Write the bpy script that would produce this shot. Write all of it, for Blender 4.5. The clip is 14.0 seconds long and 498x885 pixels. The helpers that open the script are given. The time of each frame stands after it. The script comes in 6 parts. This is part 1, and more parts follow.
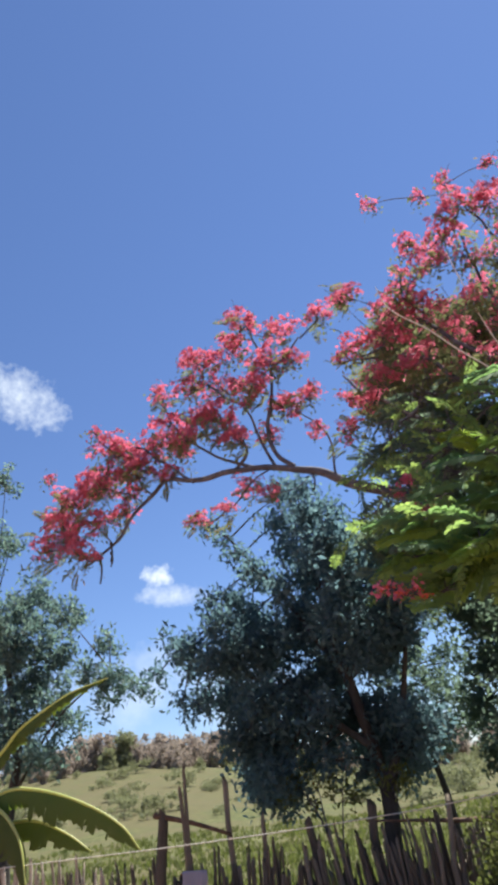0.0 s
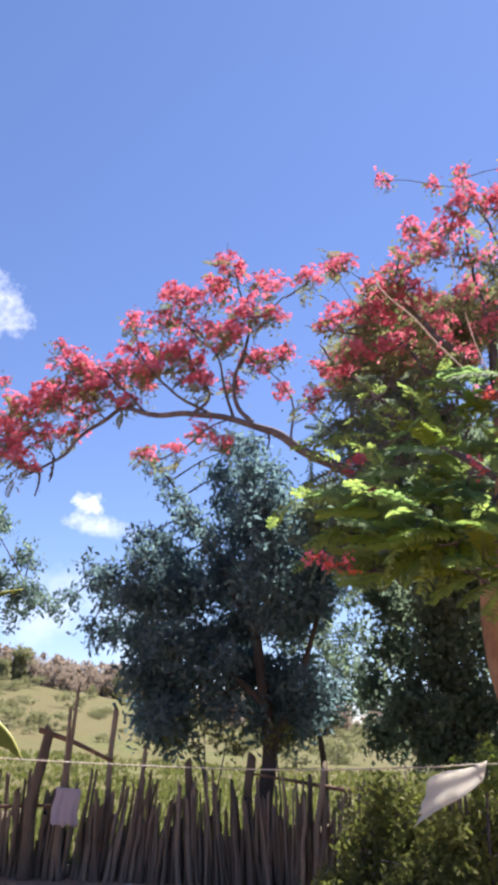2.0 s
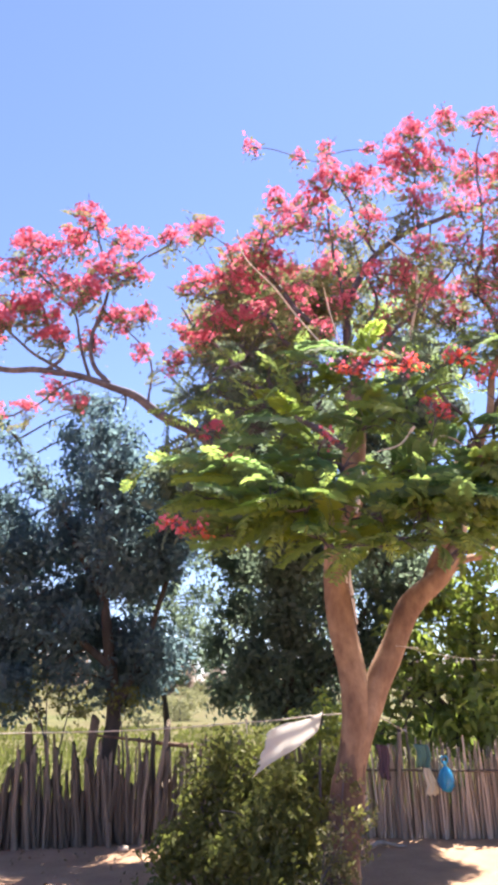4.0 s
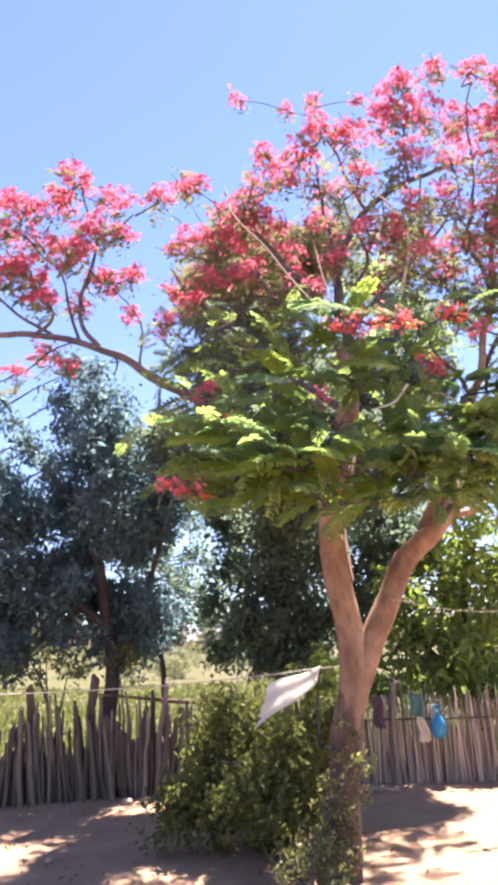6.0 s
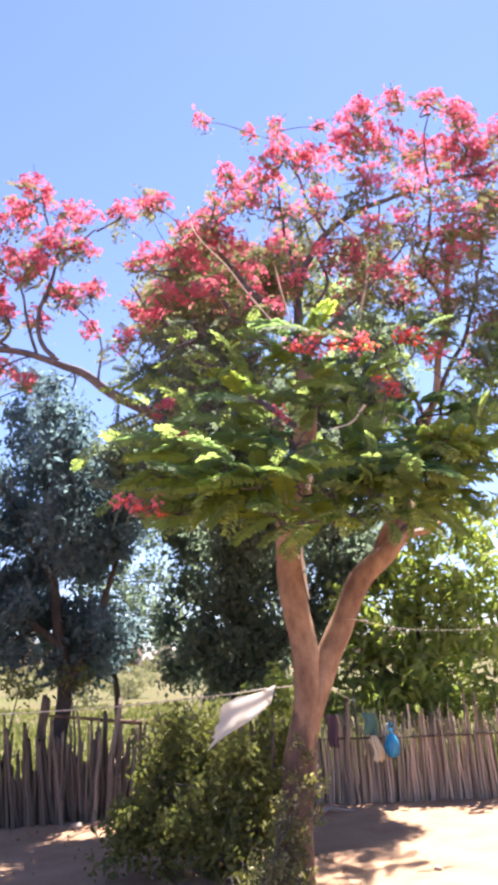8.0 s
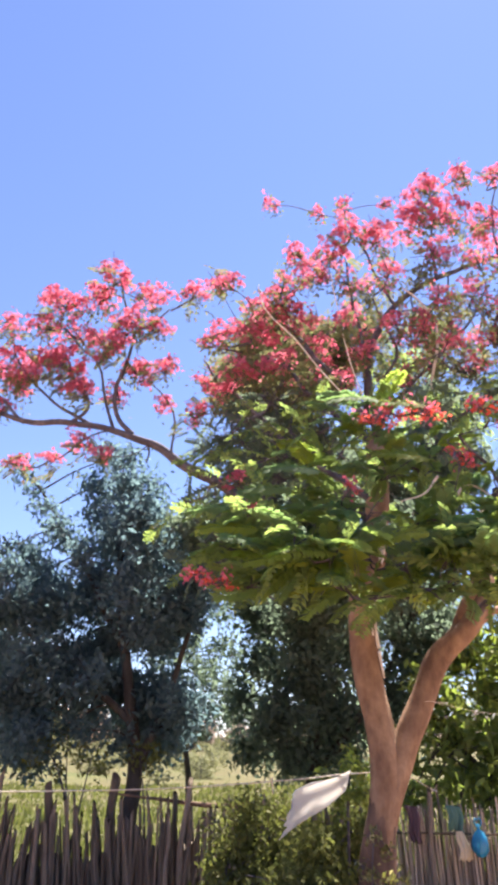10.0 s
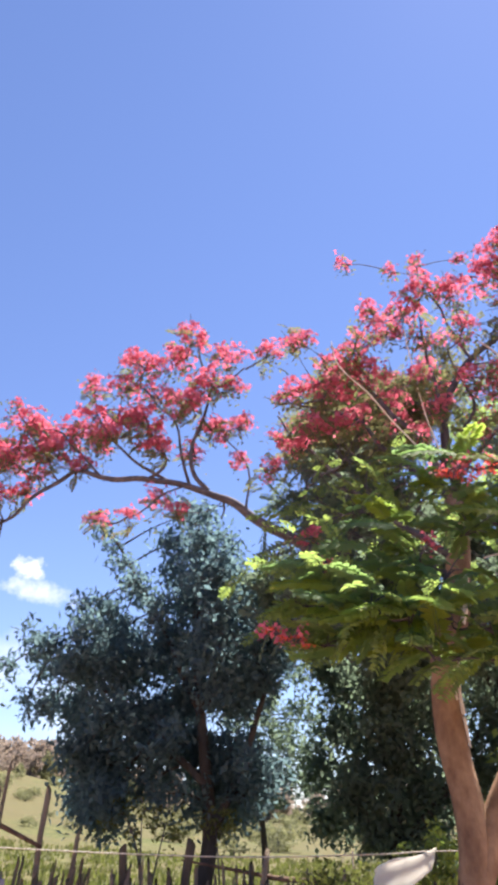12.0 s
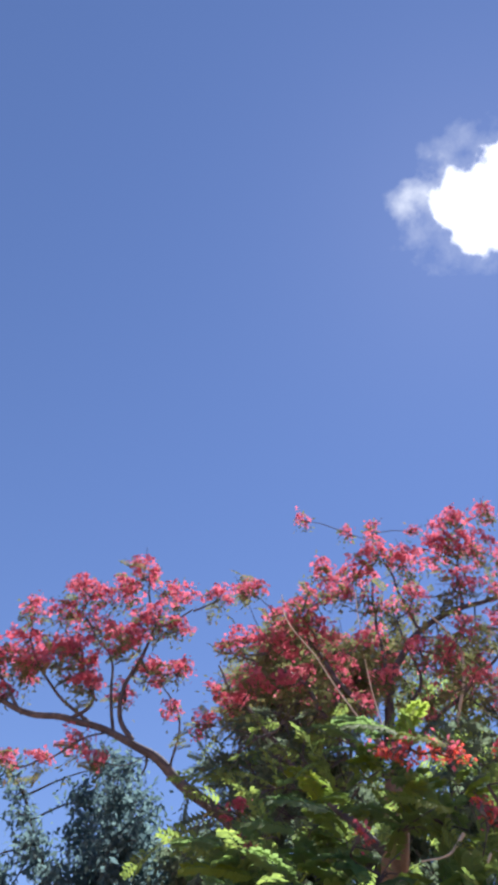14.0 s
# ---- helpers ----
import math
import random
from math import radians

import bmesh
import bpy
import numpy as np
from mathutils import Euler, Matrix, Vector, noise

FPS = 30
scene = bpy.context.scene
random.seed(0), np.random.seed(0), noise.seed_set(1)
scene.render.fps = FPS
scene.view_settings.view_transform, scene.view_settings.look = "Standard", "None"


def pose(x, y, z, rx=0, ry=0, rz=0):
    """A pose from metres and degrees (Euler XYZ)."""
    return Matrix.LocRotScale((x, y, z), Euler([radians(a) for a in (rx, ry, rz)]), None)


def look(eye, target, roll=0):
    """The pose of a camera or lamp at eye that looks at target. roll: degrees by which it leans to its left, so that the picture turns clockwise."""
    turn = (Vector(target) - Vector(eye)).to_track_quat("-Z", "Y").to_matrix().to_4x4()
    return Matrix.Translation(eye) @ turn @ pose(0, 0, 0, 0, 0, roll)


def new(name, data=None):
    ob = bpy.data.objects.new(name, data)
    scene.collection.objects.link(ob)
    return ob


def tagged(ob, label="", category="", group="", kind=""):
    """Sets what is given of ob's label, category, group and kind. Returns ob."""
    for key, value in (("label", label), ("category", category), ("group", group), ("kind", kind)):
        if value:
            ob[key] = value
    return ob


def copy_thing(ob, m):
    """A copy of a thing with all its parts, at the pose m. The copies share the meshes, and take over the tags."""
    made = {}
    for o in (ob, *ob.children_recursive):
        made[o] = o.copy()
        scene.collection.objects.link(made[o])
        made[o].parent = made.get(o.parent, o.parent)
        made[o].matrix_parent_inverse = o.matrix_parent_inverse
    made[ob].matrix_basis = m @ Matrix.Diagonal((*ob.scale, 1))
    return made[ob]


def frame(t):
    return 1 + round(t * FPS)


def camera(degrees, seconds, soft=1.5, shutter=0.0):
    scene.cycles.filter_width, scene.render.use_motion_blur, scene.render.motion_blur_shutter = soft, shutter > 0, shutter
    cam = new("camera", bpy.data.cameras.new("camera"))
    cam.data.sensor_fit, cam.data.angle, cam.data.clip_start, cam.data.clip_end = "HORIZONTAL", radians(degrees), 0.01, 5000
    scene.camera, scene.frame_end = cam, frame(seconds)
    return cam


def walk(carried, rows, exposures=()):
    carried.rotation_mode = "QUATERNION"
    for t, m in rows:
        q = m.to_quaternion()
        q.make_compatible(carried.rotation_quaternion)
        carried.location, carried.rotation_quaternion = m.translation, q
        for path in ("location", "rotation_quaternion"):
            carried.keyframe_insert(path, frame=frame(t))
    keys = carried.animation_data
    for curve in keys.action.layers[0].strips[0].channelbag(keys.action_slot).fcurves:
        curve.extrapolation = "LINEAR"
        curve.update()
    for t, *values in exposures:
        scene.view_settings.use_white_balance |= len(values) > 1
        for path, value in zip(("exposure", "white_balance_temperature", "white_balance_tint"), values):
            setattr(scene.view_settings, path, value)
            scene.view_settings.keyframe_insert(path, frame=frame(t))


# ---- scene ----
# the wire, the fence and the yard lie ahead (+y); the yard's sand is at z = 0
cam = camera(39.6, 14.0, soft=4.2)
PATH = [
    (0.0, 0.096, -0.020, 1.623, 117.26, 8.94, 17.27),
    (0.2, 0.080, -0.014, 1.613, 116.74, 8.86, 15.00),
    (0.3, 0.072, -0.011, 1.608, 116.42, 8.97, 12.28),
    (0.4, 0.065, -0.008, 1.603, 114.89, 8.80, 10.04),
    (0.5, 0.057, -0.005, 1.598, 113.86, 7.38, 9.02),
    (0.6, 0.051, -0.005, 1.599, 114.39, 5.18, 9.48),
    (0.7, 0.045, -0.006, 1.599, 116.72, 3.22, 9.40),
    (0.8, 0.039, -0.006, 1.600, 116.32, 2.00, 10.94),
    (0.9, 0.033, -0.007, 1.600, 115.65, 0.81, 12.51),
    (1.0, 0.027, -0.007, 1.601, 115.13, 0.90, 12.71),
    (1.2, 0.031, -0.006, 1.599, 114.89, 1.12, 12.32),
    (1.5, 0.036, -0.005, 1.595, 113.20, -1.14, 9.96),
    (2.0, 0.031, 0.016, 1.601, 112.92, -0.87, 8.40),
    (2.2, 0.031, 0.023, 1.602, 111.20, -0.06, 6.31),
    (2.5, 0.031, 0.033, 1.604, 109.29, 0.40, 4.46),
    (2.7, 0.036, 0.036, 1.610, 110.26, 1.12, 1.88),
    (3.0, 0.042, 0.039, 1.618, 112.04, 2.08, -2.06),
    (3.2, 0.034, 0.037, 1.617, 111.28, 1.43, -3.53),
    (5.3, -0.046, 0.009, 1.606, 108.39, 2.17, -4.43),
    (5.5, -0.054, 0.006, 1.605, 107.55, 2.87, -4.11),
    (6.0, -0.063, 0.023, 1.601, 106.69, 2.79, -4.37),
    (6.5, -0.069, 0.037, 1.605, 103.49, 3.28, -5.71),
    (7.0, -0.068, 0.020, 1.605, 103.78, 3.89, -6.37),
    (7.2, -0.065, 0.018, 1.606, 104.03, 3.69, -6.87),
    (9.3, -0.031, -0.007, 1.615, 114.23, 1.04, -6.64),
    (9.5, -0.028, -0.009, 1.616, 113.96, 0.82, -5.24),
    (10.0, -0.026, 0.003, 1.616, 113.94, 1.13, -2.03),
    (10.5, -0.026, 0.007, 1.612, 113.23, 0.87, -1.88),
    (11.0, -0.030, -0.002, 1.617, 114.74, 2.18, -1.80),
    (11.2, -0.033, -0.001, 1.614, 113.39, -0.12, 0.56),
    (11.3, -0.035, -0.000, 1.612, 115.28, 0.67, 0.85),
    (11.4, -0.037, 0.000, 1.610, 115.38, 0.42, 2.41),
    (11.5, -0.039, 0.001, 1.608, 113.69, 0.72, 3.68),
    (11.7, -0.032, -0.001, 1.601, 115.96, -1.66, 2.19),
    (12.0, -0.022, -0.005, 1.589, 118.72, -1.22, 3.71),
    (12.2, -0.016, -0.008, 1.583, 119.28, -3.24, 4.60),
    (12.5, -0.006, -0.012, 1.573, 121.03, -2.34, 2.52),
    (12.7, 0.002, -0.014, 1.569, 122.04, -1.26, 2.91),
    (12.9, 0.010, -0.015, 1.566, 126.24, -1.69, 1.85),
    (13.0, 0.014, -0.016, 1.564, 127.60, -2.26, 1.82),
    (13.1, 0.020, -0.022, 1.566, 129.13, -3.77, 2.05),
    (13.2, 0.026, -0.028, 1.568, 132.85, -3.52, 0.02),
    (13.3, 0.032, -0.034, 1.570, 135.74, -1.56, -2.23),
    (13.4, 0.037, -0.040, 1.572, 135.92, -2.69, -0.91),
    (13.5, 0.043, -0.046, 1.574, 135.69, -2.49, -0.95),
    (13.6, 0.046, -0.042, 1.579, 135.77, -4.13, -1.16),
    (13.7, 0.049, -0.039, 1.583, 137.97, -4.35, -3.14),
    (14.0, 0.056, -0.029, 1.596, 139.08, -5.26, -3.53),
]
EXPOSURE = [(0, 1.31, 6320, 4), (0.5, 1.59, 6520, 8), (1, 1.57, 6600, 11), (2.5, 1.93, 6760, 13), (3.2, 2.23, 6900, 15), (5.5, 2.44, 6820, 18), (6.5, 2.59, 6850, 20),
            (7.2, 2.54, 6850, 20), (9.5, 2.19, 6900, 15), (11, 2.14, 6900, 15), (11.5, 1.89, 6900, 14), (12, 1.86, 6800, 13), (13, 1.62, 6580, 11), (13.5, 1.40, 6450, 10), (14, 1.29, 6450, 10)]
walk(cam, [(t, pose(*p)) for t, *p in PATH], EXPOSURE)

# ---- sky, sun, clouds ----
SUN_AZ, SUN_EL = radians(34), radians(65)


def heading(az, el):
    a, e = radians(az), radians(el)
    return (math.sin(a) * math.cos(e), math.cos(a) * math.cos(e), math.sin(e))


world = bpy.data.worlds.new("sky")
scene.world = world
world.use_nodes = True
wn, wl = world.node_tree.nodes, world.node_tree.links
wn.clear()
w_out, w_bg = wn.new("ShaderNodeOutputWorld"), wn.new("ShaderNodeBackground")
sky = wn.new("ShaderNodeTexSky")
sky.sky_type, sky.sun_disc, sky.sun_elevation, sky.sun_rotation = "NISHITA", False, SUN_EL, SUN_AZ
sky.air_density, sky.dust_density, sky.ozone_density, sky.altitude = 1.0, 0.05, 3.0, 100
w_co = wn.new("ShaderNodeTexCoord")
w_noise = wn.new("ShaderNodeTexNoise")
w_noise.inputs["Scale"].default_value, w_noise.inputs["Detail"].default_value = 15.0, 8.0
w_noise.inputs["Roughness"].default_value = 0.55
wl.new(w_co.outputs["Generated"], w_noise.inputs["Vector"])
w_fine = wn.new("ShaderNodeTexNoise")
w_fine.inputs["Scale"].default_value, w_fine.inputs["Detail"].default_value = 55.0, 7.0
w_fine.inputs["Roughness"].default_value = 0.6
wl.new(w_co.outputs["Generated"], w_fine.inputs["Vector"])


def w_math(op, a, b, clamp=False):
    n = wn.new("ShaderNodeMath")
    n.operation, n.use_clamp = op, clamp
    for k, v in enumerate((a, b)):
        if isinstance(v, (int, float)):
            n.inputs[k].default_value = v
        else:
            wl.new(v, n.inputs[k])
    return n.outputs[0]


def cloud(az, el, size, gain, flat=1.0, tilt=0.0, fray=4.5, grain=w_noise):
    """How much of a cloud covers each direction: round a heading, size in degrees, frayed by noise."""
    c = Vector(heading(az, el))
    side = Vector((c.y, -c.x, 0)).normalized()
    up = side.cross(c)
    ct, st = math.cos(radians(tilt)), math.sin(radians(tilt))
    side, up = side * ct + up * st, up * ct - side * st
    parts = []
    for axis, s in ((side, 1.0), (up, flat)):
        n = wn.new("ShaderNodeVectorMath")
        n.operation = "DOT_PRODUCT"
        wl.new(w_co.outputs["Generated"], n.inputs[0])
        n.inputs[1].default_value = axis
        d = w_math("MULTIPLY", n.outputs["Value"], s / math.sin(radians(size)))
        parts.append(w_math("MULTIPLY", d, d))
    n = wn.new("ShaderNodeVectorMath")
    n.operation = "DOT_PRODUCT"
    wl.new(w_co.outputs["Generated"], n.inputs[0])
    n.inputs[1].default_value = c
    ahead = w_math("GREATER_THAN", n.outputs["Value"], 0.0)
    far = w_math("ADD", parts[0], parts[1])
    body = w_math("SUBTRACT", 1.0, far)
    frayed = w_math("ADD", body, w_math("MULTIPLY", w_math("SUBTRACT", grain.outputs["Fac"], 0.52), fray))
    return w_math("MULTIPLY", w_math("MULTIPLY", frayed, gain, True), ahead)


CLOUDS = [(-33.4, 32.2, 4.4, 0.6, 1.9, -28, 2.6, w_fine), (-22.2, 17.2, 1.6, 0.8, 1.5, -8, 3.6, w_fine), (-21.2, 15.5, 3.3, 0.5, 3.2, -6, 2.6, w_fine), (-25, 9, 8, 0.3, 2.5), (-16, 7.5, 6, 0.25, 2.0), (-41, 8, 9, 0.3, 2.0)]
cover = None
for c in CLOUDS:
    m = cloud(*c)
    cover = m if cover is None else w_math("MAXIMUM", cover, m)
glare = cloud(37.8, 65.2, 4.6, 0.9, 1.1, 0, 4.0)
wisp = w_math("MAXIMUM", cloud(27.0, 68.0, 3.4, 0.42, 1.6, 35, 6.0), cloud(35.5, 66.0, 6.4, 0.3, 1.0, 0, 4.0))
mix_c = wn.new("ShaderNodeMixRGB")
wl.new(w_math("MAXIMUM", cover, wisp), mix_c.inputs[0])
deep = wn.new("ShaderNodeMixRGB")
deep.blend_type = "MULTIPLY"
deep.inputs[0].default_value = 1.0
wl.new(sky.outputs[0], deep.inputs[1])
deep.inputs[2].default_value = (0.91, 0.922, 1.135, 1)
wl.new(deep.outputs[0], mix_c.inputs[1])
mix_c.inputs[2].default_value = (8.0, 8.4, 9.4, 1)
mix_s = wn.new("ShaderNodeMixRGB")
wl.new(glare, mix_s.inputs[0])
wl.new(mix_c.outputs[0], mix_s.inputs[1])
mix_s.inputs[2].default_value = (22, 22, 23, 1)
wl.new(mix_s.outputs[0], w_bg.inputs["Color"])
w_bg.inputs["Strength"].default_value = 0.053
wl.new(w_bg.outputs[0], w_out.inputs["Surface"])

sun = new("sun", bpy.data.lights.new("sun", "SUN"))
sun.data.energy, sun.data.angle, sun.data.color = 5.0, radians(0.6), (1.0, 0.95, 0.87)
sun.matrix_world = look(Vector(heading(34, 65)) * 40, (0, 0, 0))


# ---- materials ----
def nodes_of(name):
    m = bpy.data.materials.new(name)
    m.use_nodes = True
    n, l = m.node_tree.nodes, m.node_tree.links
    n.clear()
    out = n.new("ShaderNodeOutputMaterial")
    return m, n, l, out


def ramp(n, l, src, stops):
    r = n.new("ShaderNodeValToRGB")
    while len(r.color_ramp.elements) < len(stops):
        r.color_ramp.elements.new(0.5)
    for e, (p, c) in zip(r.color_ramp.elements, stops):
        e.position, e.color = p, (*c, 1)
    l.new(src, r.inputs[0])
    return r.outputs[0]


def noise_of(n, l, co, scale, detail=4.0, rough=0.6, stretch=None):
    t = n.new("ShaderNodeTexNoise")
    t.inputs["Scale"].default_value, t.inputs["Detail"].default_value, t.inputs["Roughness"].default_value = scale, detail, rough
    if stretch:
        m = n.new("ShaderNodeMapping")
        m.inputs["Scale"].default_value = stretch
        l.new(co, m.inputs["Vector"])
        co = m.outputs[0]
    l.new(co, t.inputs["Vector"])
    return t.outputs["Fac"]


def bumped(n, l, height, strength, distance):
    b = n.new("ShaderNodeBump")
    b.inputs["Strength"].default_value, b.inputs["Distance"].default_value = strength, distance
    l.new(height, b.inputs["Height"])
    return b.outputs[0]


def mixed(n, l, fac, a, b, kind="MIX"):
    m = n.new("ShaderNodeMixRGB")
    m.blend_type = kind
    for k, v in ((0, fac), (1, a), (2, b)):
        if isinstance(v, (int, float)):
            m.inputs[k].default_value = v
        elif isinstance(v, tuple):
            m.inputs[k].default_value = (*v, 1)
        else:
            l.new(v, m.inputs[k])
    return m.outputs[0]


def leaf_material(name, stops, glow, share=0.45, rough=0.5, gloss=0.3, per="island", warm=0.35):
    """Thin leaves: a reflecting face and light that shines through."""
    m, n, l, out = nodes_of(name)
    if per == "island":
        src = n.new("ShaderNodeNewGeometry").outputs["Random Per Island"]
    elif per == "bloom":
        grain = n.new("ShaderNodeMapRange")
        grain.inputs["From Min"].default_value, grain.inputs["From Max"].default_value = 0.32, 0.68
        l.new(noise_of(n, l, n.new("ShaderNodeTexCoord").outputs["Object"], 26.0, 2.0), grain.inputs["Value"])
        src = mixed(n, l, 0.3, grain.outputs[0], n.new("ShaderNodeObjectInfo").outputs["Random"])
    else:
        src = n.new("ShaderNodeObjectInfo").outputs["Random"]
    col = ramp(n, l, src, stops)
    co = n.new("ShaderNodeTexCoord").outputs["Object"]
    col = mixed(n, l, noise_of(n, l, co, 3.0), col, mixed(n, l, warm, col, (0.20, 0.17, 0.06)))
    face = n.new("ShaderNodeBsdfPrincipled")
    l.new(col, face.inputs["Base Color"])
    face.inputs["Roughness"].default_value = rough
    face.inputs["Specular IOR Level"].default_value = gloss
    thin = n.new("ShaderNodeBsdfTranslucent")
    l.new(mixed(n, l, 1.0, col, glow, "MULTIPLY"), thin.inputs["Color"])
    mx = n.new("ShaderNodeMixShader")
    mx.inputs[0].default_value = share
    l.new(face.outputs[0], mx.inputs[1])
    l.new(thin.outputs[0], mx.inputs[2])
    l.new(mx.outputs[0], out.inputs["Surface"])
    return m


def wood_material(name, stops, scale=6.0, stretch=(1, 1, 0.15), bump=0.4, rough=0.85, per_object=0.35):
    m, n, l, out = nodes_of(name)
    co = n.new("ShaderNodeTexCoord").outputs["Object"]
    a = noise_of(n, l, co, scale, 6, 0.65, stretch)
    b = noise_of(n, l, co, scale * 5, 4, 0.6, stretch)
    col = ramp(n, l, a, stops)
    col = mixed(n, l, mixed(n, l, 0.5, (0.2, 0.2, 0.2), b), col, mixed(n, l, 0.5, col, stops[0][1]))
    rnd = n.new("ShaderNodeObjectInfo").outputs["Random"]
    shade = ramp(n, l, rnd, [(0.0, (1 - per_object,) * 3), (1.0, (1 + per_object * 0.6,) * 3)])
    col = mixed(n, l, 1.0, col, shade, "MULTIPLY")
    p = n.new("ShaderNodeBsdfPrincipled")
    l.new(col, p.inputs["Base Color"])
    p.inputs["Roughness"].default_value, p.inputs["Specular IOR Level"].default_value = rough, 0.2
    l.new(bumped(n, l, mixed(n, l, 0.5, a, b), bump, 0.03), p.inputs["Normal"])
    l.new(p.outputs[0], out.inputs["Surface"])
    return m


def cloth_material(name, base, thin_share=0.3, rough=0.8):
    m, n, l, out = nodes_of(name)
    co = n.new("ShaderNodeTexCoord").outputs["Object"]
    dirt = noise_of(n, l, co, 7.0, 5)
    weave = noise_of(n, l, co, 160.0, 2)
    col = mixed(n, l, dirt, base, tuple(v * 0.78 for v in base))
    p = n.new("ShaderNodeBsdfPrincipled")
    l.new(col, p.inputs["Base Color"])
    p.inputs["Roughness"].default_value = rough
    l.new(bumped(n, l, weave, 0.15, 0.002), p.inputs["Normal"])
    t = n.new("ShaderNodeBsdfTranslucent")
    l.new(col, t.inputs["Color"])
    mx = n.new("ShaderNodeMixShader")
    mx.inputs[0].default_value = thin_share
    l.new(p.outputs[0], mx.inputs[1])
    l.new(t.outputs[0], mx.inputs[2])
    l.new(mx.outputs[0], out.inputs["Surface"])
    return m


def ground_material():
    """Bare pinkish sand in the yard, rough pasture past the fence."""
    m, n, l, out = nodes_of("sand_and_pasture")
    co = n.new("ShaderNodeTexCoord").outputs["Object"]
    big, mid, fine = noise_of(n, l, co, 0.35, 5), noise_of(n, l, co, 2.2, 6), noise_of(n, l, co, 38.0, 5, 0.7)
    sand = ramp(n, l, mid, [(0.3, (0.28, 0.172, 0.112)), (0.55, (0.37, 0.232, 0.15)), (0.75, (0.45, 0.30, 0.20))])
    sand = mixed(n, l, ramp(n, l, fine, [(0.42, (0, 0, 0)), (0.68, (0.6, 0.6, 0.6))]), sand, (0.22, 0.14, 0.10))
    grass = ramp(n, l, mid, [(0.4, (0.045, 0.052, 0.02)), (0.5, (0.078, 0.09, 0.03)), (0.6, (0.12, 0.12, 0.045))])
    grass = mixed(n, l, ramp(n, l, big, [(0.44, (0, 0, 0)), (0.56, (0.8, 0.8, 0.8))]), grass, (0.10, 0.083, 0.04))
    wide = noise_of(n, l, co, 0.055, 5)
    grass = mixed(n, l, ramp(n, l, wide, [(0.38, (0, 0, 0)), (0.58, (0.75, 0.75, 0.75))]), grass, (0.10, 0.082, 0.042))
    grass = mixed(n, l, ramp(n, l, fine, [(0.4, (0, 0, 0)), (0.7, (0.5, 0.5, 0.5))]), grass, (0.045, 0.052, 0.02))
    xyz = n.new("ShaderNodeSeparateXYZ")
    l.new(co, xyz.inputs[0])
    edge = n.new("ShaderNodeMath")
    edge.operation = "MULTIPLY_ADD"
    l.new(mid, edge.inputs[0])
    edge.inputs[1].default_value = 2.2
    l.new(xyz.outputs["Y"], edge.inputs[2])
    past = n.new("ShaderNodeMapRange")
    past.inputs["From Min"].default_value, past.inputs["From Max"].default_value = 10.4, 11.6
    l.new(edge.outputs[0], past.inputs["Value"])
    col = mixed(n, l, past.outputs[0], sand, grass)
    p = n.new("ShaderNodeBsdfPrincipled")
    l.new(col, p.inputs["Base Color"])
    p.inputs["Roughness"].default_value, p.inputs["Specular IOR Level"].default_value = 0.95, 0.15
    l.new(bumped(n, l, mixed(n, l, 0.5, mid, fine), 0.6, 0.05), p.inputs["Normal"])
    l.new(p.outputs[0], out.inputs["Surface"])
    return m


MAT_GROUND = ground_material()
MAT_BARK = wood_material("smooth_reddish_bark", [(0.32, (0.115, 0.066, 0.048)), (0.5, (0.24, 0.15, 0.098)), (0.72, (0.44, 0.30, 0.20))], 4.2, (1, 1, 0.6), 0.9, 0.85, 0.05)
MAT_OLD_AND_SHADED_BARK = wood_material("old_and_shaded_brown_bark", [(0.28, (0.06, 0.038, 0.03)), (0.5, (0.13, 0.083, 0.062)), (0.74, (0.25, 0.165, 0.12))], 7.0, (1, 1, 0.4), 0.9, 0.9, 0.05)
MAT_LIMB = wood_material("grey_brown_limb_bark", [(0.25, (0.048, 0.043, 0.053)), (0.5, (0.096, 0.086, 0.102)), (0.75, (0.20, 0.18, 0.20))], 9.0, (1, 1, 1), 0.4, 0.85, 0.1)
# for dead branches, and for sunlight painted as strips on the stem
MAT_PALE = wood_material("bleached_and_sunlit_wood", [(0.2, (0.50, 0.44, 0.38)), (0.8, (0.78, 0.72, 0.64))], 9.0, (1, 1, 1), 0.3, 0.8, 0.1)
MAT_STAKE = wood_material("weathered_stake_wood", [(0.25, (0.105, 0.083, 0.068)), (0.5, (0.205, 0.167, 0.135)), (0.78, (0.36, 0.30, 0.245))], 14.0, (1, 1, 0.12), 0.5, 0.9, 0.5)
MAT_CANE = wood_material("pale_cane_wood", [(0.25, (0.25, 0.195, 0.16)), (0.5, (0.44, 0.365, 0.30)), (0.78, (0.62, 0.53, 0.44))], 14.0, (1, 1, 0.12), 0.4, 0.85, 0.5)
MAT_DARK_BARK = wood_material("dark_rough_bark", [(0.25, (0.035, 0.03, 0.027)), (0.5, (0.07, 0.06, 0.052)), (0.8, (0.12, 0.10, 0.09))], 9.0, (1, 1, 0.3), 0.7, 0.9, 0.1)
MAT_FROND = leaf_material("feathery_leaf", [(0.0, (0.16, 0.25, 0.15)), (0.5, (0.21, 0.30, 0.135)), (0.8, (0.25, 0.325, 0.10)), (1.0, (0.29, 0.345, 0.075))], (1.2, 1.3, 0.8), 0.63, 0.65, 0.12, "object", 0.06)
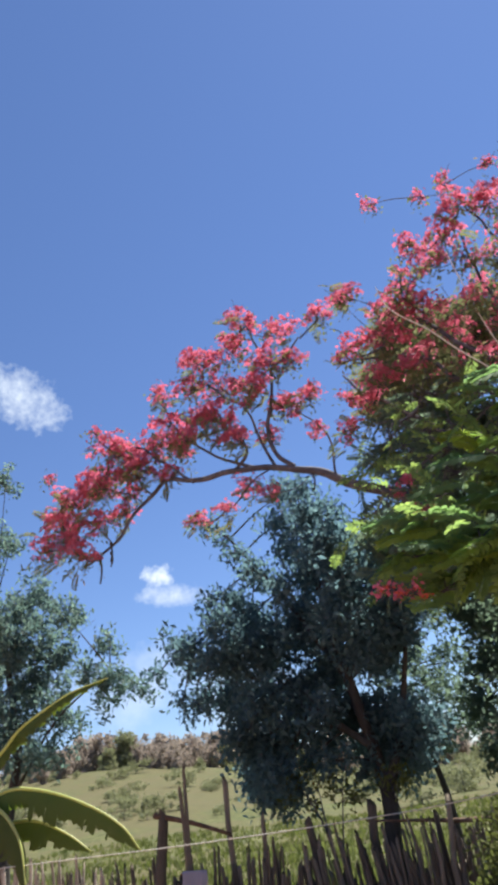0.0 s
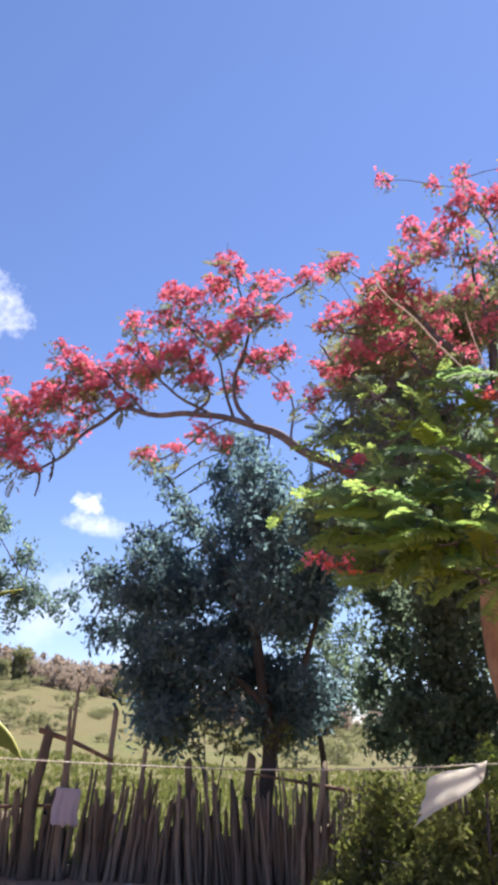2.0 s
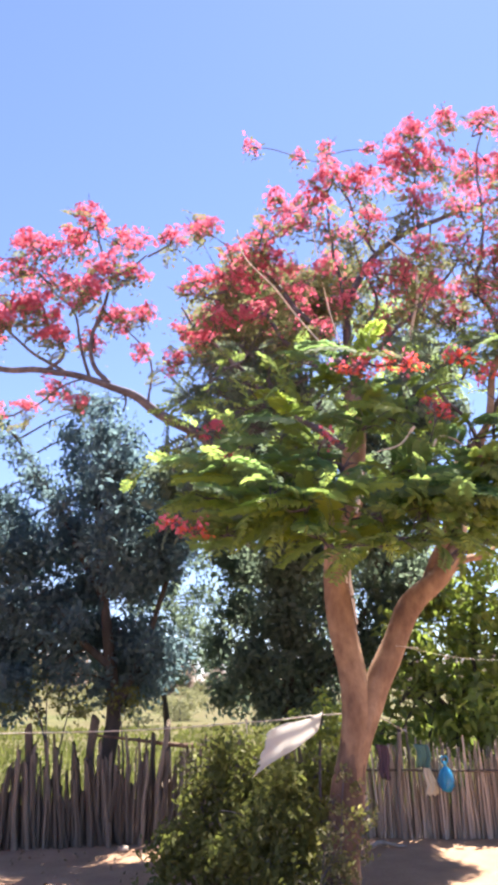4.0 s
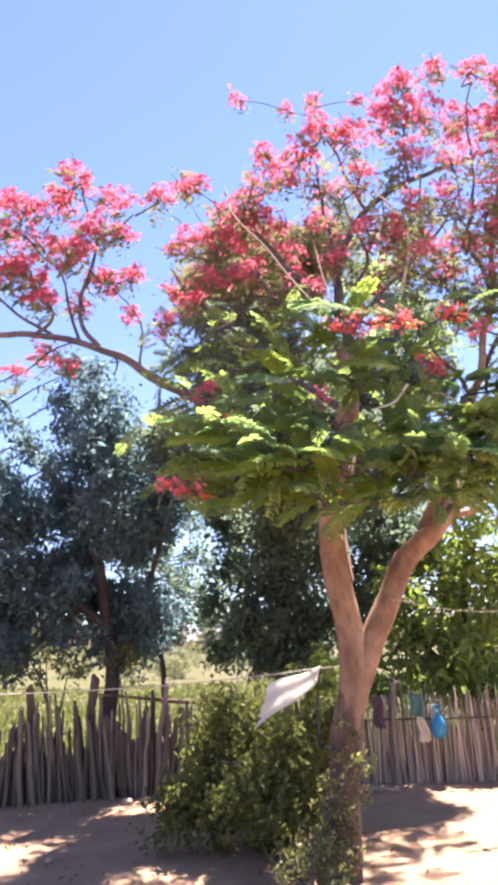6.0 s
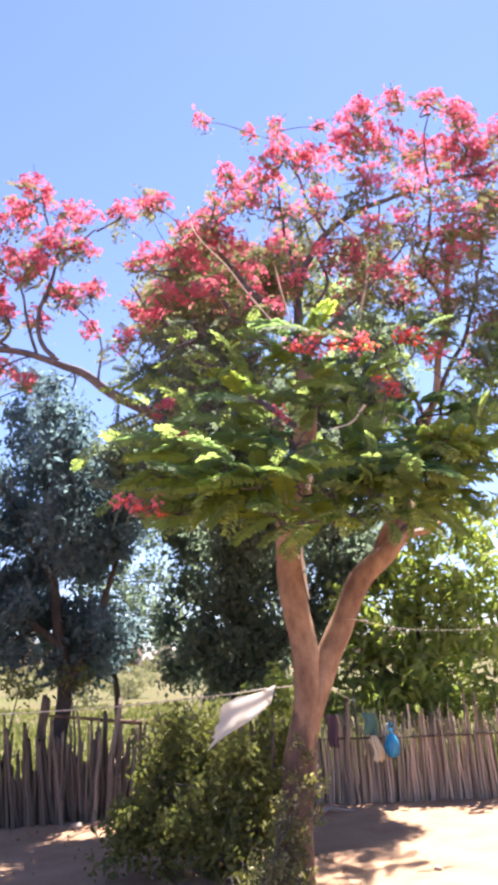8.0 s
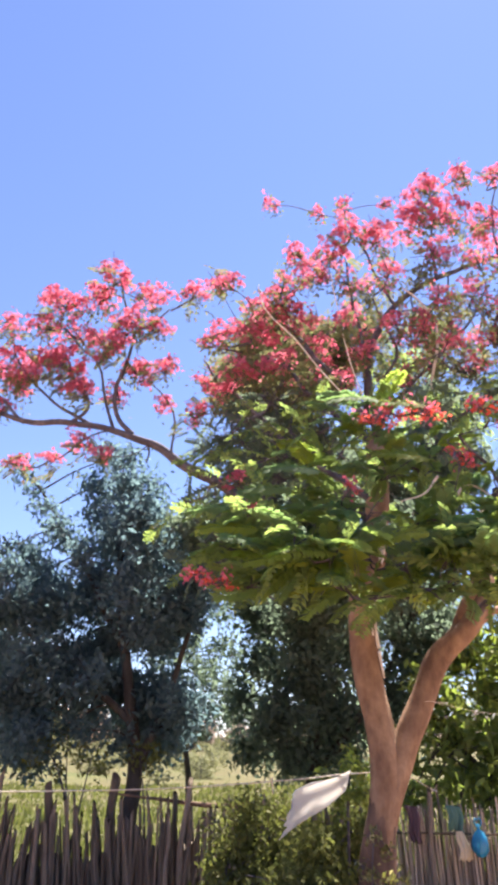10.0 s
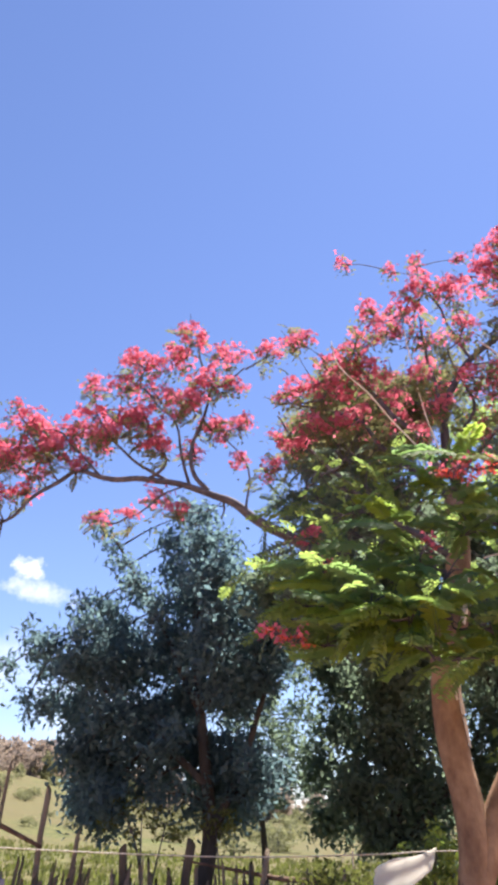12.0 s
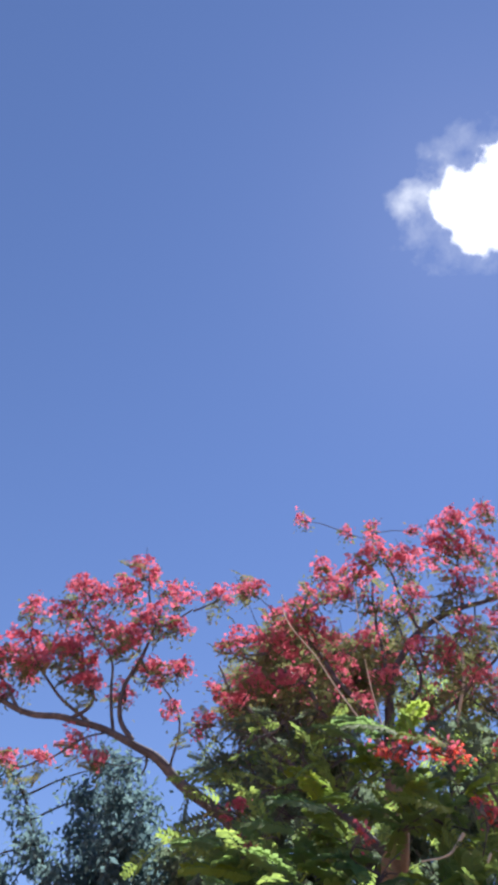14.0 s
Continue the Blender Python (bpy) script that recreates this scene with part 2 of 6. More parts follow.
MAT_FROND_MASS = leaf_material("feathery_leaf_mass", [(0.0, (0.12, 0.165, 0.08)), (0.5, (0.185, 0.24, 0.10)), (1.0, (0.26, 0.31, 0.12))], (1.3, 1.5, 0.95), 0.66, 0.7, 0.15, warm=0.12)
MAT_TOP_LEAF = leaf_material("fading_leaf_mass", [(0.0, (0.12, 0.145, 0.08)), (0.5, (0.18, 0.20, 0.105)), (0.85, (0.215, 0.21, 0.12)), (1.0, (0.27, 0.19, 0.16))], (1.0, 1.05, 0.85), 0.5, 0.85, 0.05, warm=0.12)
MAT_PETAL = leaf_material("red_petal", [(0.0, (0.47, 0.075, 0.13)), (0.35, (0.58, 0.12, 0.195)), (0.75, (0.63, 0.17, 0.25)), (1.0, (0.65, 0.25, 0.31))], (1.08, 1.05, 1.08), 0.5, 0.7, 0.1, "bloom", 0.1)
MAT_PETAL_ORANGE = leaf_material("orange_red_petal", [(0.0, (0.58, 0.065, 0.06)), (0.5, (0.76, 0.12, 0.095)), (1.0, (0.84, 0.24, 0.17))], (1.05, 1.0, 1.0), 0.5, 0.6, 0.2, "bloom", 0.1)
MAT_DARK_LEAF = leaf_material("dark_leaf", [(0.0, (0.085, 0.13, 0.15)), (0.5, (0.115, 0.17, 0.185)), (1.0, (0.14, 0.20, 0.205))], (1.05, 1.2, 1.25), 0.62, 0.8, 0.08, "island", 0.05)
# green of the trees behind; also paints shade inside the flame tree
MAT_SHADE_LEAF = leaf_material("deep_green_shaded_leaf", [(0.0, (0.10, 0.138, 0.128)), (0.5, (0.13, 0.172, 0.152)), (1.0, (0.16, 0.208, 0.168))], (1.2, 1.3, 1.05), 0.62, 0.8, 0.08, "island", 0.12)
MAT_GREEN_LEAF = leaf_material("light_green_leaf", [(0.0, (0.10, 0.155, 0.055)), (0.5, (0.165, 0.235, 0.075)), (0.9, (0.23, 0.30, 0.09)), (1.0, (0.32, 0.38, 0.10))], (1.4, 1.5, 0.8), 0.5, 0.5, 0.35)
MAT_FEATHER = leaf_material("blue_green_leaf", [(0.0, (0.085, 0.125, 0.13)), (0.5, (0.12, 0.17, 0.165)), (1.0, (0.17, 0.215, 0.19))], (1.2, 1.35, 1.2), 0.58, 0.6, 0.2, "island", 0.05)
MAT_BUSH = leaf_material("olive_leaf", [(0.0, (0.10, 0.12, 0.05)), (0.5, (0.125, 0.145, 0.058)), (0.97, (0.15, 0.17, 0.07)), (1.0, (0.34, 0.33, 0.25))], (1.1, 1.2, 0.75), 0.45, 0.8, 0.06)
MAT_WEED = leaf_material("dusty_weed_leaf", [(0.0, (0.05, 0.06, 0.025)), (0.6, (0.12, 0.13, 0.06)), (0.9, (0.24, 0.23, 0.13)), (1.0, (0.6, 0.55, 0.42))], (1.4, 1.5, 0.8), 0.35, 0.6, 0.3)
MAT_FAR_LEAF = leaf_material("far_reddish_leaf", [(0.0, (0.26, 0.225, 0.20)), (0.5, (0.34, 0.285, 0.25)), (1.0, (0.42, 0.35, 0.31))], (1.1, 1.05, 1.05), 0.45, 0.8, 0.2)
MAT_FAR_GREEN = leaf_material("far_green_leaf", [(0.0, (0.16, 0.17, 0.11)), (0.5, (0.21, 0.22, 0.14)), (1.0, (0.27, 0.27, 0.17))], (1.2, 1.25, 1.0), 0.4, 0.8, 0.2)
MAT_GRASS = leaf_material("dry_grass", [(0.0, (0.085, 0.105, 0.037)), (0.5, (0.12, 0.14, 0.048)), (1.0, (0.18, 0.185, 0.075))], (1.2, 1.3, 0.9), 0.45, 0.8, 0.2)
MAT_LITTER = leaf_material("fallen_leaf", [(0.0, (0.10, 0.06, 0.035)), (0.6, (0.24, 0.15, 0.09)), (1.0, (0.42, 0.30, 0.20))], (1.1, 1.0, 0.9), 0.1, 0.8, 0.2)
MAT_BANANA = leaf_material("banana_blade", [(0.0, (0.045, 0.07, 0.02)), (1.0, (0.065, 0.098, 0.028))], (1.4, 1.6, 0.7), 0.38, 0.6, 0.2, "object")
MAT_RIB = leaf_material("banana_rib", [(0.0, (0.52, 0.56, 0.17)), (1.0, (0.62, 0.64, 0.22))], (1.2, 1.2, 0.8), 0.3, 0.4, 0.4, "object")
MAT_WHITE = cloth_material("white_cotton", (0.92, 0.90, 0.86), 0.65)
MAT_LAVENDER = cloth_material("faded_lavender_cotton", (0.42, 0.38, 0.46))
MAT_CREAM = cloth_material("cream_cotton", (0.74, 0.66, 0.50))
MAT_TEAL = cloth_material("teal_cotton", (0.10, 0.23, 0.21))
MAT_BLUE = cloth_material("blue_plastic_film", (0.04, 0.33, 0.58), 0.35, 0.3)
MAT_DARK_CLOTH = cloth_material("dark_maroon_cotton", (0.10, 0.055, 0.07), 0.1)
MAT_CORD = cloth_material("pale_cord", (0.55, 0.50, 0.44), 0.05)
MAT_STONE = wood_material("pale_stone", [(0.25, (0.30, 0.24, 0.20)), (0.75, (0.50, 0.42, 0.36))], 12.0, (1, 1, 1), 0.4, 0.9, 0.3)


# ---- building helpers ----
def mesh_of(name, verts, faces, smooth=True):
    me = bpy.data.meshes.new(name)
    me.from_pydata([tuple(v) for v in verts], [], [tuple(f) for f in faces])
    me.shade_smooth() if smooth else me.shade_flat()
    me.update()
    return me


def tris_of(name, verts, tris):
    """A mesh of many triangles out of arrays."""
    me = bpy.data.meshes.new(name)
    verts, tris = np.asarray(verts, np.float32).reshape(-1, 3), np.asarray(tris, np.int32).reshape(-1, 3)
    me.vertices.add(len(verts))
    me.vertices.foreach_set("co", verts.ravel())
    me.loops.add(tris.size)
    me.loops.foreach_set("vertex_index", tris.ravel())
    me.polygons.add(len(tris))
    me.polygons.foreach_set("loop_start", np.arange(0, tris.size, 3, dtype=np.int32))
    me.update(calc_edges=True)
    return me


def thing(name, at, label, category, group="", kind=""):
    ob = new(name)
    ob.location = at
    ob.empty_display_size = 0.1
    return tagged(ob, label, category, group, kind)


def part(name, me, material, parent, label="", at=None):
    """Links a mesh as one object under a thing or a part. The mesh is in world places unless at gives its pose."""
    ob = new(name, me)
    if not me.materials:
        me.materials.append(material)
    ob.parent = parent
    if parent.parent is None:
        ob.matrix_parent_inverse = Matrix.Translation(-parent.location)
    if at is not None:
        ob.matrix_basis = at
    return tagged(ob, label)


def spline(points, steps=6):
    """A smooth line through the points."""
    p = [Vector(q) for q in points]
    p = [p[0] * 2 - p[1]] + p + [p[-1] * 2 - p[-2]]
    out = []
    for i in range(1, len(p) - 2):
        a, b, c, d = p[i - 1:i + 3]
        for k in range(steps):
            t = k / steps
            out.append(0.5 * (2 * b + (c - a) * t + (2 * a - 5 * b + 4 * c - d) * t * t + (3 * b - a - 3 * c + d) * t ** 3))
    return out + [p[-2]]


def tube(points, r0, r1, sides=10, steps=6, wobble=0.06, flare=0.0, seed=0, power=1.0, crook=0.0):
    """Vertices and faces of a tapered, uneven round stem along a smooth line."""
    line = spline(points, steps)
    if crook:
        line = [p + crook * noise.noise_vector(p * 3.1 + Vector((seed, 0, 0))) for p in line]
    verts, faces = [], []
    n = len(line)
    ref = Vector((0.3, 1, 0.2)).normalized()
    for i, p in enumerate(line):
        t = i / (n - 1)
        along = (line[min(i + 1, n - 1)] - line[max(i - 1, 0)]).normalized()
        u = along.cross(ref).normalized()
        v = along.cross(u)
        r = r0 + (r1 - r0) * t ** power + flare * math.exp(-t * 9)
        for k in range(sides):
            a = 2 * math.pi * k / sides
            lump = 1 + wobble * noise.noise(Vector((math.cos(a) * 1.3 + seed, math.sin(a) * 1.3, p.z * 2.2 + p.x * 2)))
            if flare:
                lump += 0.35 * math.exp(-t * 7) * max(0, math.cos(a * 2.5 + seed)) * (flare > 0)
            verts.append(p + (u * math.cos(a) + v * math.sin(a)) * r * lump)
    for i in range(n - 1):
        for k in range(sides):
            k2 = (k + 1) % sides
            faces.append((i * sides + k, i * sides + k2, (i + 1) * sides + k2, (i + 1) * sides + k))
    verts.append(line[-1])
    for k in range(sides):
        faces.append(((n - 1) * sides + k, (n - 1) * sides + (k + 1) % sides, len(verts) - 1))
    return verts, faces


def joined(pieces):
    verts, faces = [], []
    for v, f in pieces:
        o = len(verts)
        verts += list(v)
        faces += [tuple(i + o for i in q) for q in f]
    return verts, faces


def unit_rows(a):
    return a / np.maximum(np.linalg.norm(a, axis=1, keepdims=True), 1e-9)


def leaf_points(balls, sub, leaves, spread, rng, shell=0.35):
    """Places of leaves: many small sprays round twig ends within each ball."""
    out = []
    for x, y, z, r in balls:
        k = max(4, int(sub * r * r))
        d = unit_rows(rng.normal(size=(k, 3)))
        rad = r * (shell + (1 - shell) * rng.random((k, 1)) ** 0.6) * (1 + 0.24 * np.clip(rng.normal(size=(k, 1)), -1.5, 2.0))
        c = np.array([[x, y, z]]) + d * rad * np.array([[1, 1.1, 0.95]])
        q = np.repeat(c, leaves, axis=0) + rng.normal(size=(k * leaves, 3)) * spread
        out.append(q)
    return np.concatenate(out)


def leaf_mesh(name, places, length, width, rng, droop=0.35, floor=0.02):
    """Folded, pointed leaves of two triangles at the places."""
    n = len(places)
    places = places.copy()
    places[:, 2] = np.maximum(places[:, 2], floor)
    ax = rng.normal(size=(n, 3))
    ax[:, 2] -= droop
    ax = unit_rows(ax)
    side = unit_rows(np.cross(ax, rng.normal(size=(n, 3))))
    nor = np.cross(ax, side)
    ln = length * (0.6 + 0.8 * rng.random((n, 1)))
    wd = width * (0.6 + 0.8 * rng.random((n, 1)))
    base = places - ax * ln * 0.5
    tip = places + ax * ln * 0.5 - np.array([[0, 0, 1]]) * ln * 0.12
    lf = places + side * wd * 0.5 + nor * wd * 0.18
    rt = places - side * wd * 0.5 + nor * wd * 0.18
    verts = np.stack([base, lf, tip, rt], axis=1).reshape(-1, 3)
    i = np.arange(n)[:, None] * 4
    tris = np.concatenate([i + [[0, 2, 1]], i + [[0, 3, 2]]], axis=1).reshape(-1, 3)
    return tris_of(name, verts, tris)


def frond_arrays(length, rng, pairs=12, pinna=0.085, wide=0.02):
    """One twice-feathered leaf along +x: a drooping stalk and paired, narrow plumes."""
    verts, tris = [], []

    def quad(a, b, c, d):
        o = len(verts)
        verts.extend((a, b, c, d))
        tris.extend(((o, o + 1, o + 2), (o, o + 2, o + 3)))

    sag, rise = rng.uniform(0.22, 0.5), rng.uniform(0.05, 0.25)

    def stalk(s):
        return np.array([length * s * (1 - 0.12 * s * s), 0.03 * length * math.sin(3 * s), length * (rise * s - sag * s * s)])

    for k in range(5):
        a, b = stalk(k / 5), stalk((k + 1) / 5)
        w = np.array([0, 0.004, 0])
        quad(a - w, b - w, b + w, a + w)
    for k in range(pairs):
        s = 0.14 + 0.86 * (k + 0.5) / pairs
        p = stalk(s)
        size = pinna * (0.55 + 0.6 * math.sin(math.pi * min(1, s * 0.9 + 0.08))) * rng.uniform(0.85, 1.15) * length / 0.42
        for sgn in (-1, 1):
            out = np.array([0.42, sgn * 0.9, rng.uniform(-0.30, 0.12)])
            out = out / np.linalg.norm(out) * size
            w = np.array([wide * 0.5 * length / 0.42, -sgn * 0.1 * wide, 0])
            mid = p + out * 0.5 + np.array([0, 0, 0.004])
            quad(p, mid + w, p + out - np.array([0, 0, 0.15 * size]), mid - w)
    return np.array(verts), np.array(tris)


def placed(rng, at, out, tilt=0.4, roll=0.5):
    """A pose whose x points outwards, with some chance tilt."""
    az = math.atan2(out[1], out[0]) + rng.normal() * 0.55
    return Matrix.Translation(at) @ Matrix.Rotation(az, 4, "Z") @ Matrix.Rotation(rng.normal() * tilt, 4, "Y") @ Matrix.Rotation(rng.normal() * roll, 4, "X")


def fronds_joined(name, places, centre, rng, lengths=(0.3, 0.48), pairs=9):
    kinds = [frond_arrays(0.42, rng, pairs, 0.075, 0.04) for _ in range(5)]
    vs, ts, o = [], [], 0
    for p in places:
        v, t = kinds[rng.integers(5)]
        m = placed(rng, p, (p[0] - centre[0], p[1] - centre[1]), 0.5, 0.6)
        s = rng.uniform(*lengths) / 0.42
        q = (v * s) @ np.array(m.to_3x3()).T + np.array(m.translation)
        vs.append(q)
        ts.append(t + o)
        o += len(q)
    return tris_of(name, np.concatenate(vs), np.concatenate(ts))


def blossom_mesh(name, rng, flowers=34, size=0.042):
    """A flat-domed spray of five-petalled flowers, about 0.5 across, on thin stalks from one point."""
    v, t = [np.array([0, 0, -0.16])], []
    for _ in range(flowers):
        a, q = rng.uniform(0, 6.28), math.sqrt(rng.random())
        lump = 1 + 0.25 * math.sin(3 * a + 1.3)
        c = np.array([math.cos(a) * 0.26 * q * lump, math.sin(a) * 0.26 * q * lump, 0.10 * (1 - q * q) + rng.normal() * 0.025 - 0.02])
        face = np.array([math.cos(a) * q, math.sin(a) * q, 0.8]) + rng.normal(size=3) * 0.45
        face /= np.linalg.norm(face)
        u = np.cross(face, rng.normal(size=3))
        u /= np.linalg.norm(u)
        w = np.cross(face, u)
        spin = rng.uniform(0, 6.28)
        heart = len(v)
        v += [c, c + u * 0.006]
        t.append((0, heart, heart + 1))
        for k in range(5):
            a = spin + k * 1.2566 + rng.normal() * 0.15
            out = (u * math.cos(a) + w * math.sin(a))
            sd = (-u * math.sin(a) + w * math.cos(a))
            s = size * rng.uniform(0.75, 1.3)
            o = len(v)
            v += [c + out * s * 0.7 + sd * s * 0.42 + face * s * 0.15, c + out * s * 1.25 - face * s * 0.25, c + out * s * 0.7 - sd * s * 0.42 + face * s * 0.15]
            t += [(heart, o, o + 1), (heart, o + 1, o + 2)]
    return tris_of(name, np.array(v), np.array(t))


# ---- ground ----
def smooth01(t):
    t = min(1.0, max(0.0, t))
    return t * t * (3 - 2 * t)


def ground_z(x, y):
    """The yard is flat; pasture past the fence climbs to a low ridge, higher towards the west."""
    d, az = math.hypot(x, y), math.degrees(math.atan2(x, y))
    west = smooth01((-az - 3) / 26) * smooth01((az + 150) / 60)
    rise = smooth01((d - 13) / 110)
    z = rise * (1.6 + 7.2 * west)
    p = Vector((x, y, 0))
    return z + 0.5 * rise * noise.noise(p * 0.04) + 0.12 * smooth01((d - 12) / 14) * noise.noise(p * 0.3) + 0.018 * noise.noise(p * 1.7)


def build_ground():
    rings = [0.0] + [0.7 * 1.085 ** k for k in range(90)]
    seg = 144
    verts, faces = [(0, 0, ground_z(0, 0))], []
    for r in rings[1:]:
        for k in range(seg):
            a = 2 * math.pi * k / seg
            x, y = r * math.sin(a), r * math.cos(a)
            verts.append((x, y, ground_z(x, y)))
    for k in range(seg):
        faces.append((0, 1 + (k + 1) % seg, 1 + k))
    for i in range(len(rings) - 2):
        for k in range(seg):
            a, b = 1 + i * seg + k, 1 + i * seg + (k + 1) % seg
            faces.append((a, b, b + seg, a + seg))
    me = mesh_of("ground", verts, faces)
    me.materials.append(MAT_GROUND)
    tagged(new("ground", me), "bare pinkish sand yard running into rough green pasture", "ground", kind="structure")


build_ground()
rng = np.random.default_rng(7)


def grass_mesh(count, rng):
    """Tufts of bent blades over the pasture."""
    vs, ts = [], []
    o = 0
    for _ in range(count):
        d = 10.2 + 24 * rng.random() ** 1.4
        az = rng.uniform(-0.85, 0.55)
        x, y = d * math.sin(az), d * math.cos(az)
        if y < 9.9:
            continue
        z = ground_z(x, y)
        h = rng.uniform(0.07, 0.22)
        for _ in range(4):
            a = rng.uniform(0, 6.28)
            lean = rng.uniform(0.1, 0.5) * h
            c, s = math.cos(a), math.sin(a)
            b = np.array([x + rng.normal() * 0.06, y + rng.normal() * 0.06, z - 0.01])
            w = 0.012 + d * 0.0006
            vs += [b + [-s * w, c * w, 0], b + [s * w, -c * w, 0], b + [c * lean, s * lean, h]]
            ts.append((o, o + 1, o + 2))
            o += 3
    return tris_of("pasture_grass", np.array(vs), np.array(ts))


grass = new("pasture_grass", grass_mesh(16000, rng))
grass.data.materials.append(MAT_GRASS)
tagged(grass, "dry yellow-green tufts of pasture grass past the fence", "grass", kind="stuff")

litter_at = np.column_stack([rng.uniform(-4.5, 1.6, 700), rng.uniform(3.2, 9.2, 700), np.zeros(700)])
litter_at[:, 2] = [ground_z(x, y) + 0.012 for x, y, _ in litter_at]
litter = new("leaf_litter", leaf_mesh("leaf_litter", litter_at, 0.05, 0.022, rng, 0.0, -1))
litter.data.materials.append(MAT_LITTER)
tagged(litter, "scattered dry brown leaves on the sand", "leaf litter", kind="stuff")

# ---- where the tufts of each crown sit: x, y, z, radius ----
# blossom clumps of the spreading limb: x, y, z, radius
LIMB_CLUMPS = [
    (-1.19, 6.31, 6.41, 0.2), (-0.8, 6.57, 6.32, 0.21), (-0.31, 6.09, 6.04, 0.15), (-0.05, 6.57, 6.52, 0.13),
    (-0.91, 6.19, 5.73, 0.21), (-1.68, 6.25, 5.97, 0.22), (-1.38, 6.5, 6.24, 0.2), (-2.19, 6.25, 5.72, 0.15),
    (-1.88, 6.33, 5.77, 0.17), (-1.17, 6.02, 5.36, 0.2), (-0.93, 6.45, 5.3, 0.16), (-0.59, 6.32, 5.26, 0.14),
    (-1.6, 6.2, 5.25, 0.21), (-2.25, 6.47, 5.41, 0.23), (-1.42, 6.18, 4.91, 0.15), (-2.87, 6.27, 5.25, 0.23),
    (-2.94, 6.08, 4.78, 0.22), (-3.51, 6.24, 4.47, 0.22), (-3.26, 6.12, 4.09, 0.17), (-2.57, 6.16, 4.84, 0.18),
    (-2.47, 6.45, 5.21, 0.19),
]
LIMB_FILL = [
    (-3.3, 6.2, 4.72, 0.18), (-3.0, 6.35, 5.0, 0.18), (-2.7, 6.2, 5.12, 0.16), (-3.5, 6.35, 4.85, 0.14),
    (-3.4, 6.2, 4.3, 0.14), (-2.75, 6.4, 4.75, 0.14), (-2.0, 6.2, 5.1, 0.16), (-1.75, 6.4, 5.35, 0.15),
    (-3.78, 6.63, 4.73, 0.18), (-3.19, 6.53, 4.95, 0.18), (-2.55, 6.21, 4.93, 0.17), (-2.19, 6.56, 5.18, 0.18),
    (-1.86, 6.57, 5.5, 0.18), (-1.54, 6.32, 5.08, 0.16), (-1.2, 6.41, 5.62, 0.16), (-1.13, 6.45, 5.01, 0.13),
    (-2.23, 6.32, 4.79, 0.13), (-2.89, 6.46, 4.55, 0.14), (-0.81, 6.52, 5.34, 0.12), (-1.55, 6.58, 5.8, 0.17),
    (-1.83, 6.32, 6.13, 0.13), (-0.69, 6.36, 5.76, 0.14),
]
LIMB_CLUMPS_LOW = [
    (-1.41, 6.25, 4.39, 0.14), (-2.05, 6.43, 4.24, 0.13), (-1.16, 6.11, 4.2, 0.11), (-1.73, 6.43, 4.28, 0.12),
    (-3.68, 6.17, 4.24, 0.15), (-3.03, 6.22, 5.5, 0.08), (-3.72, 6.38, 5.19, 0.07), (-3.1, 6.21, 4.42, 0.17),
    (-0.6, 6.27, 4.83, 0.1),
]
# blossom clumps of the crown's top, flank and front
TOP_CLUMPS = [
    (0.55, 6.18, 7.36, 0.09), (1.08, 6.2, 7.27, 0.08), (1.47, 6.46, 7.63, 0.11), (1.44, 6.1, 6.92, 0.19),
    (1.97, 6.35, 7.54, 0.09), (2.49, 6.41, 7.83, 0.21), (2.8, 6.14, 7.78, 0.16), (3.2, 6.08, 7.73, 0.15),
    (3.56, 6.19, 7.7, 0.2), (1.83, 6.38, 7.01, 0.25), (2.3, 6.33, 7.25, 0.26), (2.59, 6.13, 7.18, 0.23),
    (3.03, 6.27, 7.2, 0.22), (3.5, 6.38, 7.31, 0.26), (0.83, 6.26, 6.71, 0.15), (1.19, 6.37, 6.74, 0.22),
]
TOP_END = [
    (3.87, 6.48, 7.86, 0.19), (3.82, 6.22, 7.25, 0.2), (3.79, 6.2, 6.77, 0.2), (3.85, 6.19, 6.42, 0.2),
    (3.75, 6.41, 7.14, 0.2), (4.07, 6.19, 7.42, 0.18), (3.77, 6.42, 6.26, 0.2),
]
FLANK_CLUMPS = [
    (0.04, 5.65, 5.85, 0.14), (0.56, 5.74, 5.71, 0.18), (0.36, 6.08, 5.8, 0.18), (0.31, 5.95, 5.42, 0.2),
    (0.03, 5.66, 5.29, 0.14), (-0.11, 5.86, 5.28, 0.12), (0.88, 5.89, 6.1, 0.18), (0.15, 5.7, 4.85, 0.15),
    (-0.04, 6.04, 4.82, 0.16), (-0.25, 5.67, 4.43, 0.12), (0.45, 5.83, 4.96, 0.15), (-0.2, 5.91, 4.87, 0.1),
    (0.12, 5.86, 3.84, 0.11), (0.19, 5.95, 3.6, 0.1), (0.75, 6.04, 5.64, 0.19), (0.98, 6.17, 5.39, 0.17),
]
